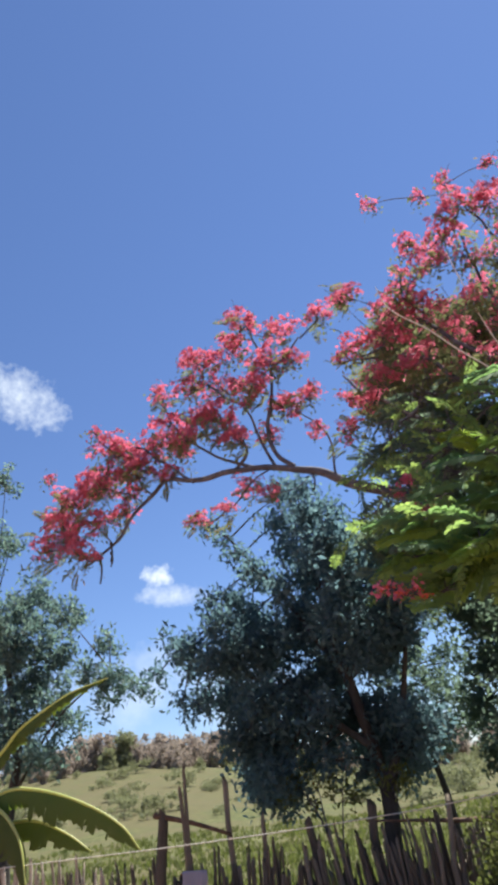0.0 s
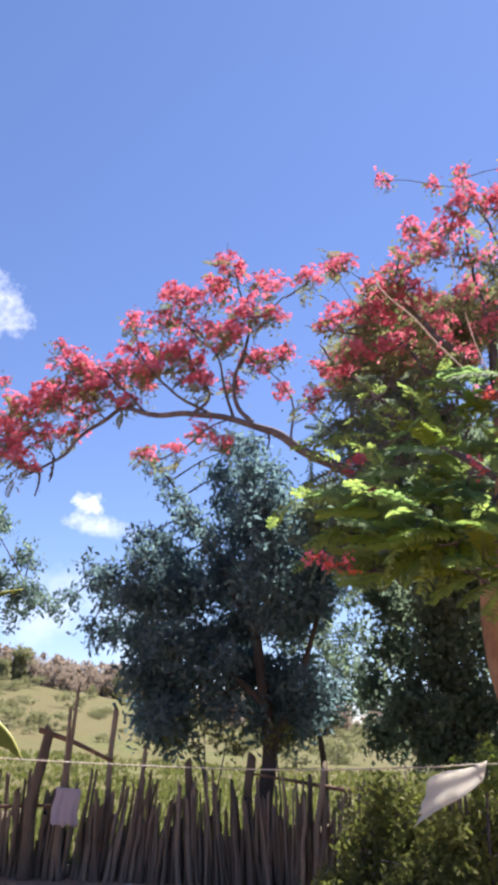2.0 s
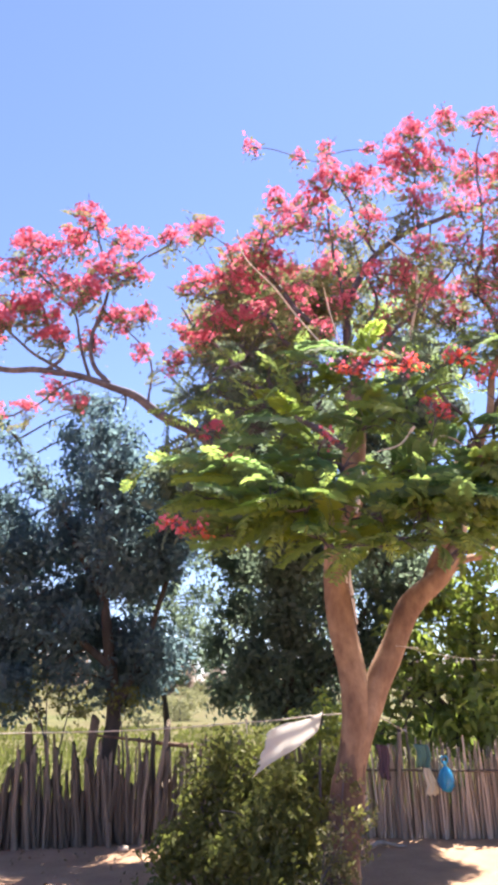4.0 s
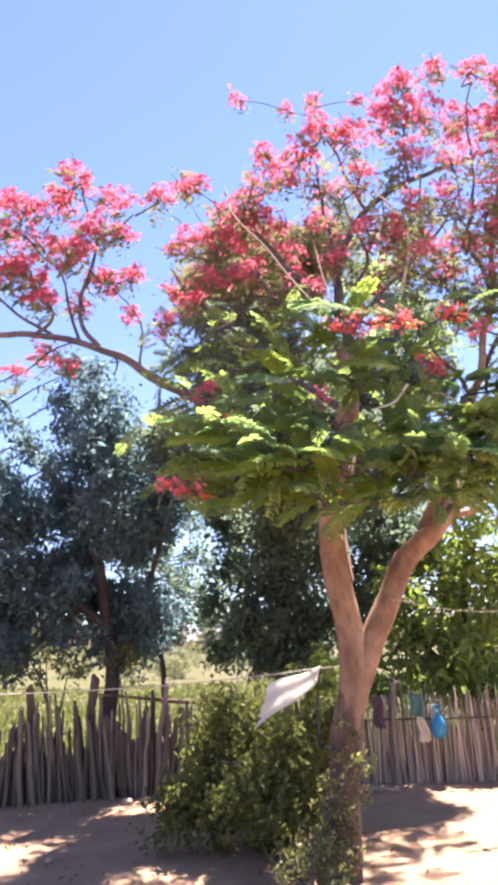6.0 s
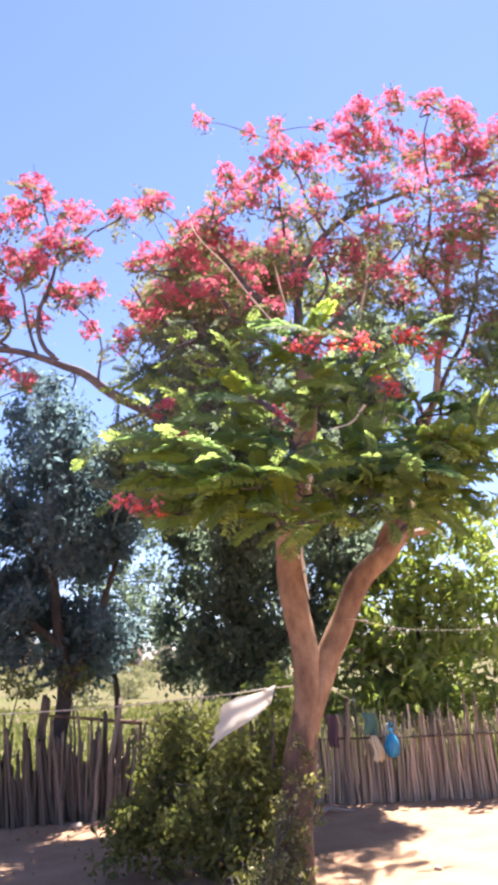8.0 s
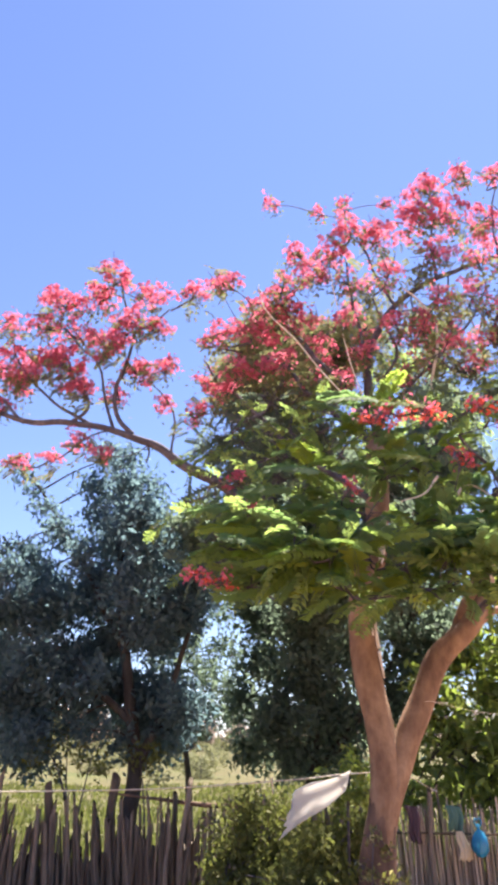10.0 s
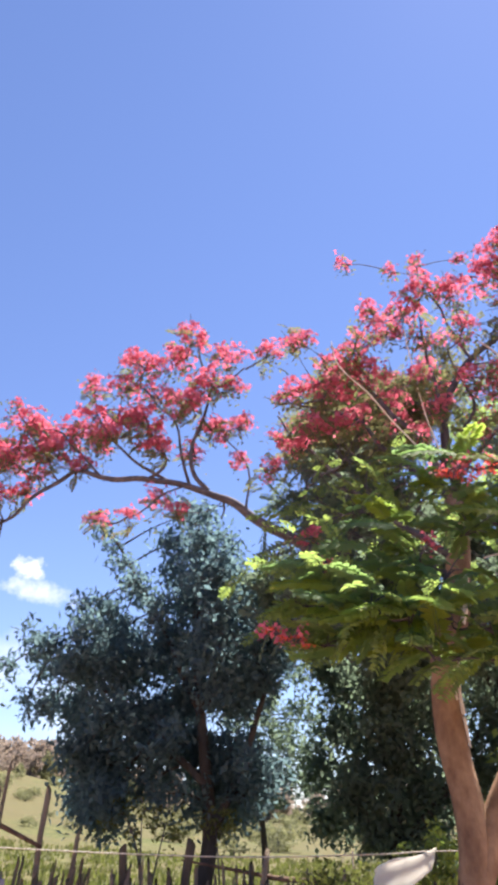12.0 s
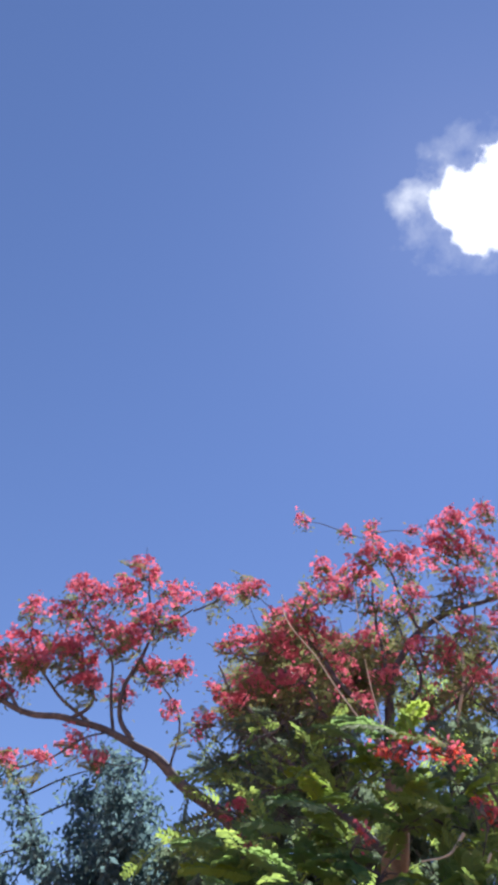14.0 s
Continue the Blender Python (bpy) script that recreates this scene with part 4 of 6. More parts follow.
WOODY = [("stem", STEM_L, 0.13, 0.1, MAT_BARK), ("stem", STEM_R, 0.115, 0.075, MAT_BARK),
         # peeled strips, kept pale to stand in for sunlight on the stem's edge
         ("bark_strip", [(1.236, 5.616, 2.1), (1.224, 5.61, 2.2), (1.214, 5.606, 2.31)], 0.006, 0.013, MAT_PALE),
         ("bark_strip", [(1.212, 5.604, 2.33), (1.2, 5.6, 2.45), (1.204, 5.602, 2.56)], 0.018, 0.009, MAT_PALE),
         ("bark_strip", [(1.175, 5.595, 2.42), (1.168, 5.594, 2.5), (1.17, 5.594, 2.57)], 0.008, 0.014, MAT_PALE),
         ("bark_strip", [(1.214, 5.606, 2.6), (1.23, 5.614, 2.72), (1.25, 5.62, 2.8)], 0.012, 0.007, MAT_PALE),
         ("bark_strip", [(1.31, 5.665, 3.02), (1.335, 5.675, 3.13), (1.352, 5.685, 3.2)], 0.02, 0.034, MAT_PALE),
         ("bark_strip", [(1.36, 5.69, 3.22), (1.37, 5.696, 3.32), (1.375, 5.70, 3.44)], 0.036, 0.022, MAT_PALE),
         ("limb", [(1.24, 5.78, 3.0), (0.8, 5.9, 3.2)] + LIMB_PATH[:-1] + LIMB_END, 0.1, 0.012, MAT_LIMB),
         ("limb", LIMB_TWIG, 0.028, 0.009, MAT_LIMB), ("limb", LIMB_TWIG_B, 0.018, 0.008, MAT_LIMB),
         ("limb", LIMB_TWIG_C, 0.024, 0.009, MAT_LIMB), ("limb", LIMB_TWIG_D, 0.02, 0.008, MAT_LIMB),
         ("limb", [(-1.97, 6.3, 4.65), (-2.3, 6.25, 4.95), (-2.55, 6.2, 5.15), (-2.9, 6.25, 5.2)], 0.018, 0.007, MAT_LIMB),
         ("limb", [(-1.3, 6.3, 4.6), (-1.7, 6.25, 4.85), (-2.1, 6.3, 5.3), (-2.2, 6.3, 5.6)], 0.02, 0.007, MAT_LIMB),
         ("limb", [(-0.5, 6.3, 4.25), (-0.55, 6.3, 4.8), (-0.75, 6.3, 5.15)], 0.014, 0.006, MAT_LIMB),
         ("limb", TOP_LIMB, 0.055, 0.018, MAT_LIMB), ("limb", LIMB_R, 0.062, 0.025, MAT_BARK),
         ("limb", [(1.42, 5.95, 4.7), (1.42, 6.0, 5.38), (1.35, 6.0, 5.89), (1.35, 6.1, 6.5)], 0.03, 0.01, MAT_LIMB),
         ("limb", [(1.45, 5.9, 4.5), (1.78, 5.9, 4.77), (2.3, 5.9, 5.32), (2.58, 5.9, 5.64), (2.81, 5.95, 6.1)], 0.03, 0.01, MAT_LIMB),
         ("limb", [(1.45, 5.9, 4.6), (1.72, 5.9, 5.19), (1.68, 5.9, 5.44), (1.56, 5.9, 5.9)], 0.024, 0.008, MAT_LIMB),
         ("limb", [(1.4, 5.85, 4.2), (0.87, 6.0, 4.77), (0.62, 6.0, 5.13), (0.24, 6.0, 5.26), (-0.05, 6.0, 5.34)], 0.034, 0.009, MAT_LIMB),
         ("limb", [(1.3, 5.8, 3.6), (0.57, 6.0, 4.31), (0.06, 6.0, 4.84), (-0.2, 6.0, 5.2)], 0.034, 0.009, MAT_LIMB),
         ("limb", [STEM_L[-1], (1.1, 6.0, 5.0), (0.7, 6.1, 5.6), (0.4, 6.2, 6.2)], 0.04, 0.012, MAT_LIMB),
         ("limb", [(1.84, 6.1, 5.93), (1.7, 6.2, 6.4), (1.6, 6.3, 6.9), (1.5, 6.4, 7.5)], 0.022, 0.007, MAT_LIMB),
         ("limb", [(2.3, 6.1, 6.25), (2.35, 6.2, 6.8), (2.5, 6.3, 7.3), (2.5, 6.4, 7.7)], 0.022, 0.007, MAT_LIMB),
         ("limb", [(2.9, 5.8, 4.83), (2.75, 5.8, 5.4), (2.95, 5.9, 6.2), (3.1, 6.1, 7.1), (3.2, 6.1, 7.6)], 0.028, 0.007, MAT_LIMB),
         ("limb", [STEM_R[-2], (2.3, 5.3, 3.5), (1.9, 5.0, 3.9)], 0.04, 0.012, MAT_LIMB),
         ("limb", [STEM_R[-3], (2.2, 5.1, 2.75), (2.4, 4.7, 3.0)], 0.04, 0.012, MAT_LIMB),
         ("limb", [(1.9, 5.74, 2.42), (2.22, 5.8, 2.6), (2.55, 5.95, 2.74), (2.9, 6.2, 3.0)], 0.055, 0.012, MAT_BARK),
         ("limb", [STEM_R[-1], (3.1, 6.2, 4.5), (3.4, 5.95, 5.4), (3.5, 5.9, 6.0)], 0.035, 0.012, MAT_LIMB),
         ("limb", [STEM_L[3], (0.8, 5.3, 2.9), (0.4, 4.9, 3.0)], 0.04, 0.01, MAT_LIMB),
         ("dead_branch", PALE_A, 0.007, 0.004, MAT_PALE), ("dead_branch", PALE_B, 0.006, 0.004, MAT_PALE),
         ("dead_branch", [(2.0, 5.8, 4.75), (2.12, 5.75, 5.37), (2.0, 5.75, 5.7), (1.82, 5.75, 5.89)], 0.016, 0.008, MAT_PALE),
         ("dead_branch", PALE_C, 0.011, 0.005, MAT_PALE), ("dead_branch", PALE_D, 0.012, 0.006, MAT_PALE),
         ("hanging_vine", STRAND, 0.012, 0.008, MAT_LIMB), ("hanging_vine", STRAND_B, 0.01, 0.007, MAT_LIMB)]
WOOD_LABELS = {"dead_branch": "bleached bare dead branch", "hanging_vine": "thin brown hanging vine", "bark_strip": "pale strip of peeled bark standing in for sunlight on the stem"}
wood_line = []
for i, (nm, pts, r0, r1, mt) in enumerate(WOODY):
    part(nm, mesh_of(nm, *tube(pts, r0, r1, 10, 6, 0.6 if nm == "bark_strip" else 0.2, -0.06 if nm == "stem" else 0, i, 1.0 if nm != "limb" else 0.42 if r0 > 0.09 else 0.65, 0.045 if nm == "limb" else 0.012)), mt, flame_tree, WOOD_LABELS.get(nm, ""))
    if nm in ("limb", "stem"):
        wood_line += spline(pts, 5)[3:]


def crown_balls(count, centre, radii, size):
    """Tufts scattered through a part of the crown."""
    out = []
    for _ in range(count):
        d = rng.normal(size=3)
        d = d / np.linalg.norm(d) * rng.random() ** 0.4
        out.append((centre[0] + d[0] * radii[0], centre[1] + d[1] * radii[1], centre[2] + d[2] * radii[2], rng.uniform(*size)))
    return out


def sun_reaches(ball, foot):
    """True where a tuft leaves the sun's way down to the foot open."""
    d, v = Vector(heading(34, 65)), Vector(ball[:3]) - Vector(foot)
    return (v - d * v.dot(d)).length > ball[3] + 0.16


SUN_GAPS = [(0.75, 5.75, 1.3), (1.2, 5.7, 2.5), (1.2, 5.7, 2.0), (1.35, 5.8, 3.3), (1.58, 4.6, 0), (1.9, 4.6, 0),
            (1.5, 5.1, 0), (1.9, 5.3, 0), (2.2, 5.8, 0), (1.8, 6.0, 0), (2.4, 6.6, 0), (2.8, 7.2, 0), (-0.13, 5.75, 0), (-0.4, 5.85, 0), (0.05, 5.9, 0),
            (0.5, 4.85, 3.2), (0.3, 4.8, 2.9), (0.9, 5.0, 3.5), (1.7, 4.7, 2.9), (2.2, 4.75, 3.0)]


def let_sun(balls):
    return [b for b in balls if all(sun_reaches(b, g) for g in SUN_GAPS)]


# rear tufts, mostly out of sight, added to shade the yard and close sky gaps
REAR_RED = let_sun(crown_balls(32, (1.2, 6.8, 5.5), (1.2, 0.8, 0.95), (0.16, 0.26))
                   + crown_balls(26, (0.8, 7.1, 6.0), (0.8, 0.6, 0.5), (0.16, 0.24))
                   + crown_balls(54, (0.7, 8.2, 6.6), (0.75, 0.9, 0.6), (0.2, 0.3))
                   + crown_balls(24, (2.5, 6.2, 5.7), (1.1, 0.4, 0.9), (0.14, 0.22))
                   + crown_balls(44, (2.0, 7.2, 6.2), (1.0, 0.5, 0.9), (0.18, 0.28))
                   + crown_balls(24, (1.1, 7.7, 6.3), (0.5, 0.5, 0.5), (0.2, 0.28))
                   + crown_balls(12, (0.25, 8.1, 6.0), (0.3, 0.4, 0.35), (0.18, 0.26)))
RIGHT_RED = let_sun(crown_balls(26, (3.2, 5.75, 4.85), (0.55, 0.35, 0.85), (0.14, 0.22)) + crown_balls(16, (3.3, 5.9, 6.0), (0.6, 0.35, 0.4), (0.14, 0.2)))
RIGHT_GREEN = let_sun(crown_balls(18, (3.05, 5.5, 3.9), (0.55, 0.4, 0.9), (0.16, 0.22)))
REAR_GREEN = let_sun(crown_balls(22, (3.2, 8.2, 5.9), (0.75, 0.5, 0.5), (0.2, 0.28))
                     + crown_balls(14, (2.3, 8.2, 6.5), (0.5, 0.4, 0.4), (0.18, 0.26))
                     + crown_balls(10, (2.3, 6.0, 4.7), (0.6, 0.3, 0.3), (0.12, 0.18))
                     + crown_balls(38, (1.0, 6.9, 4.4), (1.1, 0.6, 0.8), (0.2, 0.3))
                     + crown_balls(12, (2.3, 5.5, 4.1), (0.9, 0.4, 0.6), (0.18, 0.26))
                     + crown_balls(12, (2.6, 8.5, 4.2), (0.45, 0.5, 0.35), (0.2, 0.28))
                     + crown_balls(16, (1.6, 8.3, 4.9), (0.6, 0.5, 0.6), (0.2, 0.28))
                     + crown_balls(10, (0.25, 7.3, 3.8), (0.5, 0.7, 0.35), (0.18, 0.26))
                     + crown_balls(6, (0.05, 7.0, 3.35), (0.4, 0.6, 0.25), (0.16, 0.22)))
SKIRT_BACK = let_sun(SKIRT_BACK)
REAR_RED += RIGHT_RED
REAR_GREEN += RIGHT_GREEN
SKIRT, SKIRT_LOW = [[(x, y, z + 0.06, r) for x, y, z, r in q] for q in (SKIRT, SKIRT_LOW)]
ALL_TOP = LIMB_CLUMPS + LIMB_FILL + LIMB_CLUMPS_LOW + TOP_CLUMPS + TOP_END + FLANK_CLUMPS + MID_CLUMPS + FILL_CLUMPS + REAR_RED
ALL_RED = ALL_TOP + FRONT_CLUMPS
ALL_GREEN = SKIRT + SKIRT_LOW + FLANK_GREEN + SKIRT_MID + SKIRT_BACK + REAR_GREEN
twigs = []
joints = list(wood_line)
for i, (x, y, z, r) in enumerate(sorted(ALL_RED + ALL_GREEN, key=lambda q: math.hypot(q[0] - AXIS[0], q[1] - AXIS[1]) + 0.4 * q[2])):
    c = Vector((x, y, z))
    near = min(joints, key=lambda q: (q - c).length + (0.8 if q.z > z + 0.2 else 0))
    mid = near.lerp(c, 0.5) + Vector((rng.normal() * 0.04, rng.normal() * 0.05, -0.04))
    thick = 0.011 if (near - c).length < 0.4 else 0.006
    twigs.append(tube([near, mid, c], thick, thick * 0.5, 5, 4, 0.1, 0, i))
    joints += [mid, c]
    for _ in range(4):
        e = c + Vector(np.clip(rng.normal(size=3), -1.3, 1.3)) * r * 0.8
        twigs.append(tube([c.lerp(mid, 0.4), c.lerp(e, 0.4), e], 0.006, 0.003, 4, 3, 0.1, 0, i))
tagged(part("branchwork", mesh_of("branchwork", *joined(twigs)), MAT_LIMB, flame_tree), kind="stuff")

blossoms = [blossom_mesh("blossom_head", rng) for _ in range(8)]
for b in blossoms:
    b.materials.append(MAT_PETAL)
front_blossoms = [blossom_mesh("blossom_head", rng, 24) for _ in range(4)]
for b in front_blossoms:
    b.materials.append(MAT_PETAL_ORANGE)


inner_blossom = []


def add_blossom(at, scale, kinds=blossoms, inner=False):
    """One head: a part of its own in the outer crown, joined with the rest inside it."""
    m = Matrix.Translation(at) @ Matrix.Rotation(rng.uniform(0, 6.28), 4, "Z") @ Matrix.Rotation(rng.normal() * 0.3, 4, "X") @ Matrix.Diagonal((scale * rng.uniform(0.9, 1.15), scale, scale * rng.uniform(0.8, 1.2), 1))
    me = kinds[rng.integers(len(kinds))]
    if inner:
        inner_blossom.append((me, m))
    else:
        part("blossom_head", me, MAT_PETAL, flame_tree, "", m)


def meshes_joined(name, placed_meshes):
    """One mesh of many triangle meshes, each at its pose."""
    vs, ts, o = [], [], 0
    for me, m in placed_meshes:
        v, t = np.zeros(len(me.vertices) * 3, np.float32), np.zeros(len(me.loops), np.int32)
        me.vertices.foreach_get("co", v)
        me.loops.foreach_get("vertex_index", t)
        v = v.reshape(-1, 3) @ np.array(m.to_3x3()).T + np.array(m.translation)
        vs.append(v)
        ts.append(t.reshape(-1, 3) + o)
        o += len(v)
    return tris_of(name, np.concatenate(vs), np.concatenate(ts))


OUTER = set(LIMB_CLUMPS + LIMB_FILL + LIMB_CLUMPS_LOW + TOP_CLUMPS + TOP_END + FLANK_CLUMPS)
for x, y, z, r in FRONT_CLUMPS:
    add_blossom((x, y, z), r / 0.3, front_blossoms)
    add_blossom((x + 0.07, y - 0.03, z - 0.05), r / 0.4, front_blossoms)
for q in ALL_TOP:
    x, y, z, r = q
    if q not in OUTER and rng.random() < (0.6 if q in RIGHT_RED else 0.75 if q in REAR_RED else 0.25):
        continue
    add_blossom((x, y, z + r * 0.35), r / 0.27 * (1.15 if q in OUTER else 0.75), inner=q not in OUTER)
    for _ in range(2 if q in OUTER and r > 0.09 else 1):
        a = rng.uniform(0, 6.28)
        add_blossom((x + math.cos(a) * r * 0.85, y + math.sin(a) * r, z + rng.uniform(-0.6, 0.3) * r), r / 0.27 * rng.uniform(0.4, 0.65), inner=q not in OUTER)
tagged(part("inner_blossom", meshes_joined("inner_blossom", inner_blossom), MAT_PETAL, flame_tree), kind="stuff")

frond_kinds = []
for _ in range(7):
    v, t = frond_arrays(0.42, rng, 22, 0.068, 0.03)
    me = tris_of("leaf_frond", v, t)
    me.materials.append(MAT_FROND)
    frond_kinds.append(me)
def before_stem(p, wide=0.24):
    """True in the leafless gap that opens the pale-striped stem to the camera's view."""
    a, d = Vector((1.3, 5.6, 3.15)), Vector((-0.23, -1.0, -0.27)).normalized()
    v = Vector(p) - a
    return -0.3 < v.dot(d) < 2.0 and (v - d * v.dot(d)).length < wide


for x, y, z, r in SKIRT + SKIRT_LOW + SKIRT_MID:
    for _ in range(5):
        d = rng.normal(size=3) * r * 0.55
        inward = Vector((AXIS[0] - x, AXIS[1] - y, 0)).normalized() * 0.2
        at = Vector((x + d[0], y + d[1], z + d[2] * 0.6)) + inward
        s = rng.uniform(0.85, 1.5) * (0.8 if x < 0.35 else 1.0)
        if before_stem(at) or at.x < -0.12:
            continue
        m = placed(rng, at, (x - AXIS[0], y - AXIS[1]), 0.3, 0.35) @ Matrix.Diagonal((s, s, s, 1))
        part("leaf_frond", frond_kinds[rng.integers(7)], MAT_FROND, flame_tree, "", m)


# large arching fronds on the yard side, rolled to face the camera: place, heading about z, roll, size
for at, az, roll, s in (((0.62, 4.5, 2.74), 200, 0.9, 1.3), ((0.78, 4.48, 2.78), 215, 0.7, 1.4), ((0.86, 4.46, 2.8), 330, 0.8, 1.3), ((0.98, 4.5, 2.8), 345, 0.9, 1.4),
                        ((1.08, 4.5, 2.82), 250, 0.5, 1.3), ((0.7, 4.55, 2.86), 185, 0.8, 1.5), ((1.3, 4.5, 2.84), 335, 0.8, 1.4), ((1.98, 4.6, 3.0), 190, 0.9, 1.5),
                        ((2.05, 4.6, 3.02), 205, 0.7, 1.5), ((2.15, 4.6, 3.05), 350, 0.8, 1.4), ((2.3, 4.6, 3.1), 185, 0.7, 1.5), ((2.35, 4.62, 3.06), 340, 0.9, 1.4),
                        ((1.55, 4.6, 3.5), 188, 0.8, 1.3), ((1.2, 4.55, 3.95), 200, 0.7, 1.2), ((1.55, 4.52, 3.9), 180, 0.8, 1.2), ((1.85, 4.5, 3.85), 300, 0.6, 1.1),
                        ((0.75, 4.7, 3.45), 200, 0.8, 1.2), ((0.55, 4.7, 3.3), 190, 0.8, 1.2), ((0.3, 4.65, 3.0), 195, 0.8, 1.3), ((0.35, 4.6, 2.85), 210, 0.7, 1.2)):
    face = roll if math.cos(radians(az)) > 0 else -roll
    m = Matrix.Translation(at) @ Matrix.Rotation(radians(az), 4, "Z") @ Matrix.Rotation(-0.15, 4, "Y") @ Matrix.Rotation(face, 4, "X") @ Matrix.Diagonal((s, s, s, 1))
    part("leaf_frond", frond_kinds[rng.integers(7)], MAT_FROND, flame_tree, "", m)


def spots(balls, each, k=0.8):
    out = []
    for x, y, z, r in balls:
        for _ in range(each):
            d = np.clip(rng.normal(size=3), -1.7, 1.7) * r * k
            p = (x + d[0], y + d[1] * 1.3, z + d[2] * 0.7)
            if not before_stem(p):
                out.append(p)
    return out


tagged(part("leaf_mass", fronds_joined("leaf_mass", spots(SKIRT + SKIRT_LOW + SKIRT_MID, 3) + spots(RIGHT_GREEN, 6) + spots(SKIRT_BACK, 2) + spots(REAR_GREEN, 2), AXIS, rng), MAT_FROND_MASS, flame_tree), kind="stuff")
# darker leaf colour paints shade into the crown's flank and back
tagged(part("old_leaf_mass", fronds_joined("old_leaf_mass", spots(FLANK_GREEN, 5) + spots(REAR_GREEN, 3), AXIS, rng), MAT_SHADE_LEAF, flame_tree, "inner crown leaves in a darker green that stands in for shade"), kind="stuff")
tagged(part("fading_leaf_mass", fronds_joined("fading_leaf_mass", spots([(x, y, z - r * 0.3, r) for x, y, z, r in ALL_TOP if r > 0.1], 5, 0.6) + spots(REAR_RED, 6, 0.75), AXIS, rng, (0.13, 0.24), 9), MAT_TOP_LEAF, flame_tree, "sparse fading leaves among the blossom"), kind="stuff")
dull = leaf_points([(x, y, z - r * 0.45, r * 0.88) for x, y, z, r in ALL_TOP], 560, 6, 0.055, rng, 0.1)
tagged(part("small_leaf_mass", leaf_mesh("small_leaf_mass", dull, 0.06, 0.022, rng), MAT_TOP_LEAF, flame_tree), kind="stuff")
loose = leaf_points([(x, y, z + r * 0.15, r * 0.9) for x, y, z, r in ALL_RED if (x, y, z, r) not in REAR_RED], 420, 6, 0.03, rng, 0.1)
tagged(part("loose_petals", leaf_mesh("loose_petals", loose, 0.04, 0.028, rng), MAT_PETAL, flame_tree), kind="stuff")


for x, y, z, ln in ((-3.12, 6.3, 4.1, 0.3), (-2.98, 6.28, 4.2, 0.2), (-2.3, 6.3, 4.72, 0.22), (-3.0, 6.32, 4.12, 0.16), (-0.75, 6.3, 4.4, 0.2)):
    pod = [(x, y, z), (x + 0.015, y, z - ln * 0.5), (x - 0.01, y, z - ln)]
    part("seed_pod", mesh_of("seed_pod", *tube(pod, 0.014, 0.008, 6, 4, 0.15)), MAT_DARK_BARK, flame_tree, "dark hanging seed pod")


# ---- trees round the yard ----
def leafy_tree(name, label, at, stems, balls, mat, sub, leaves, spread, length, width, seed, bark=None, category="tree", shell=0.35):
    r = np.random.default_rng(seed)
    ob = thing(name, at, label, category)
    line = []
    for i, (pts, r0, r1) in enumerate(stems):
        part("trunk" if i == 0 else "limb", mesh_of("trunk", *tube(pts, r0, r1, 9, 5, 0.15, r0 * 0.5 if i == 0 else 0, seed + i)), bark or MAT_DARK_BARK, ob)
        line += spline(pts, 5)[2:]
    tw = []
    for x, y, z, rad in balls:
        c = Vector((x, y, z))
        near = min(line, key=lambda q: (q - c).length)
        tw.append(tube([near, near.lerp(c, 0.5) + Vector((0, 0, 0.05)), c], min(0.018, stems[0][1] * 0.35), min(0.007, stems[0][1] * 0.15), 5, 3, 0.1, 0, 1))
        for _ in range(5):
            e = c + Vector(r.normal(size=3)) * rad * 0.6
            tw.append(tube([c, c.lerp(e, 0.5) + Vector((0, 0, 0.03)), e], min(0.007, stems[0][1] * 0.15), 0.0025, 4, 2, 0.1, 0, 1))
    tagged(part("branchwork", mesh_of("branchwork", *joined(tw)), bark or MAT_DARK_BARK, ob), kind="stuff")
    places = leaf_points(balls, sub, leaves, spread, r, shell)
    tagged(part("crown", leaf_mesh("crown", places, length, width, r), mat, ob), kind="stuff")
    return ob


def deepened(balls, big=0.27, step=0.95):
    """The tufts, with another behind each large one on the camera's sight line, for depth."""
    out = [(x, y, z, r * 1.1) for x, y, z, r in balls]
    for x, y, z, r in balls:
        if r > big:
            k = 1 + step / y
            out.append((x * k, y * k, 1.6 + (z - 1.6) * k, r))
    return out


leafy_tree("dark_tree", "dense dark green tree standing at the stake fence", (-1.2, 9.75, 0),
           [([(-1.2, 9.75, -0.1), (-1.22, 9.8, 0.7), (-1.15, 9.9, 1.4), (-1.3, 10.1, 2.4), (-1.5, 10.3, 3.6), (-1.6, 10.4, 4.8)], 0.13, 0.04),
            ([(-1.15, 9.9, 1.4), (-0.8, 10.1, 2.2), (-0.5, 10.3, 3.2)], 0.07, 0.03),
            ([(-1.25, 10.0, 2.0), (-2.0, 10.2, 2.6), (-2.8, 10.3, 3.2), (-3.9, 10.2, 3.7)], 0.06, 0.012),
            ([(-1.35, 10.2, 2.8), (-2.1, 10.4, 4.2), (-2.6, 10.5, 5.0), (-3.1, 10.6, 5.8)], 0.05, 0.01)],
           deepened(DARK_TREE_TOP + DARK_TREE_ARMS + DARK_TREE + DARK_TREE_LOW), MAT_DARK_LEAF, 270, 22, 0.095, 0.11, 0.048, 21, shell=0.1)
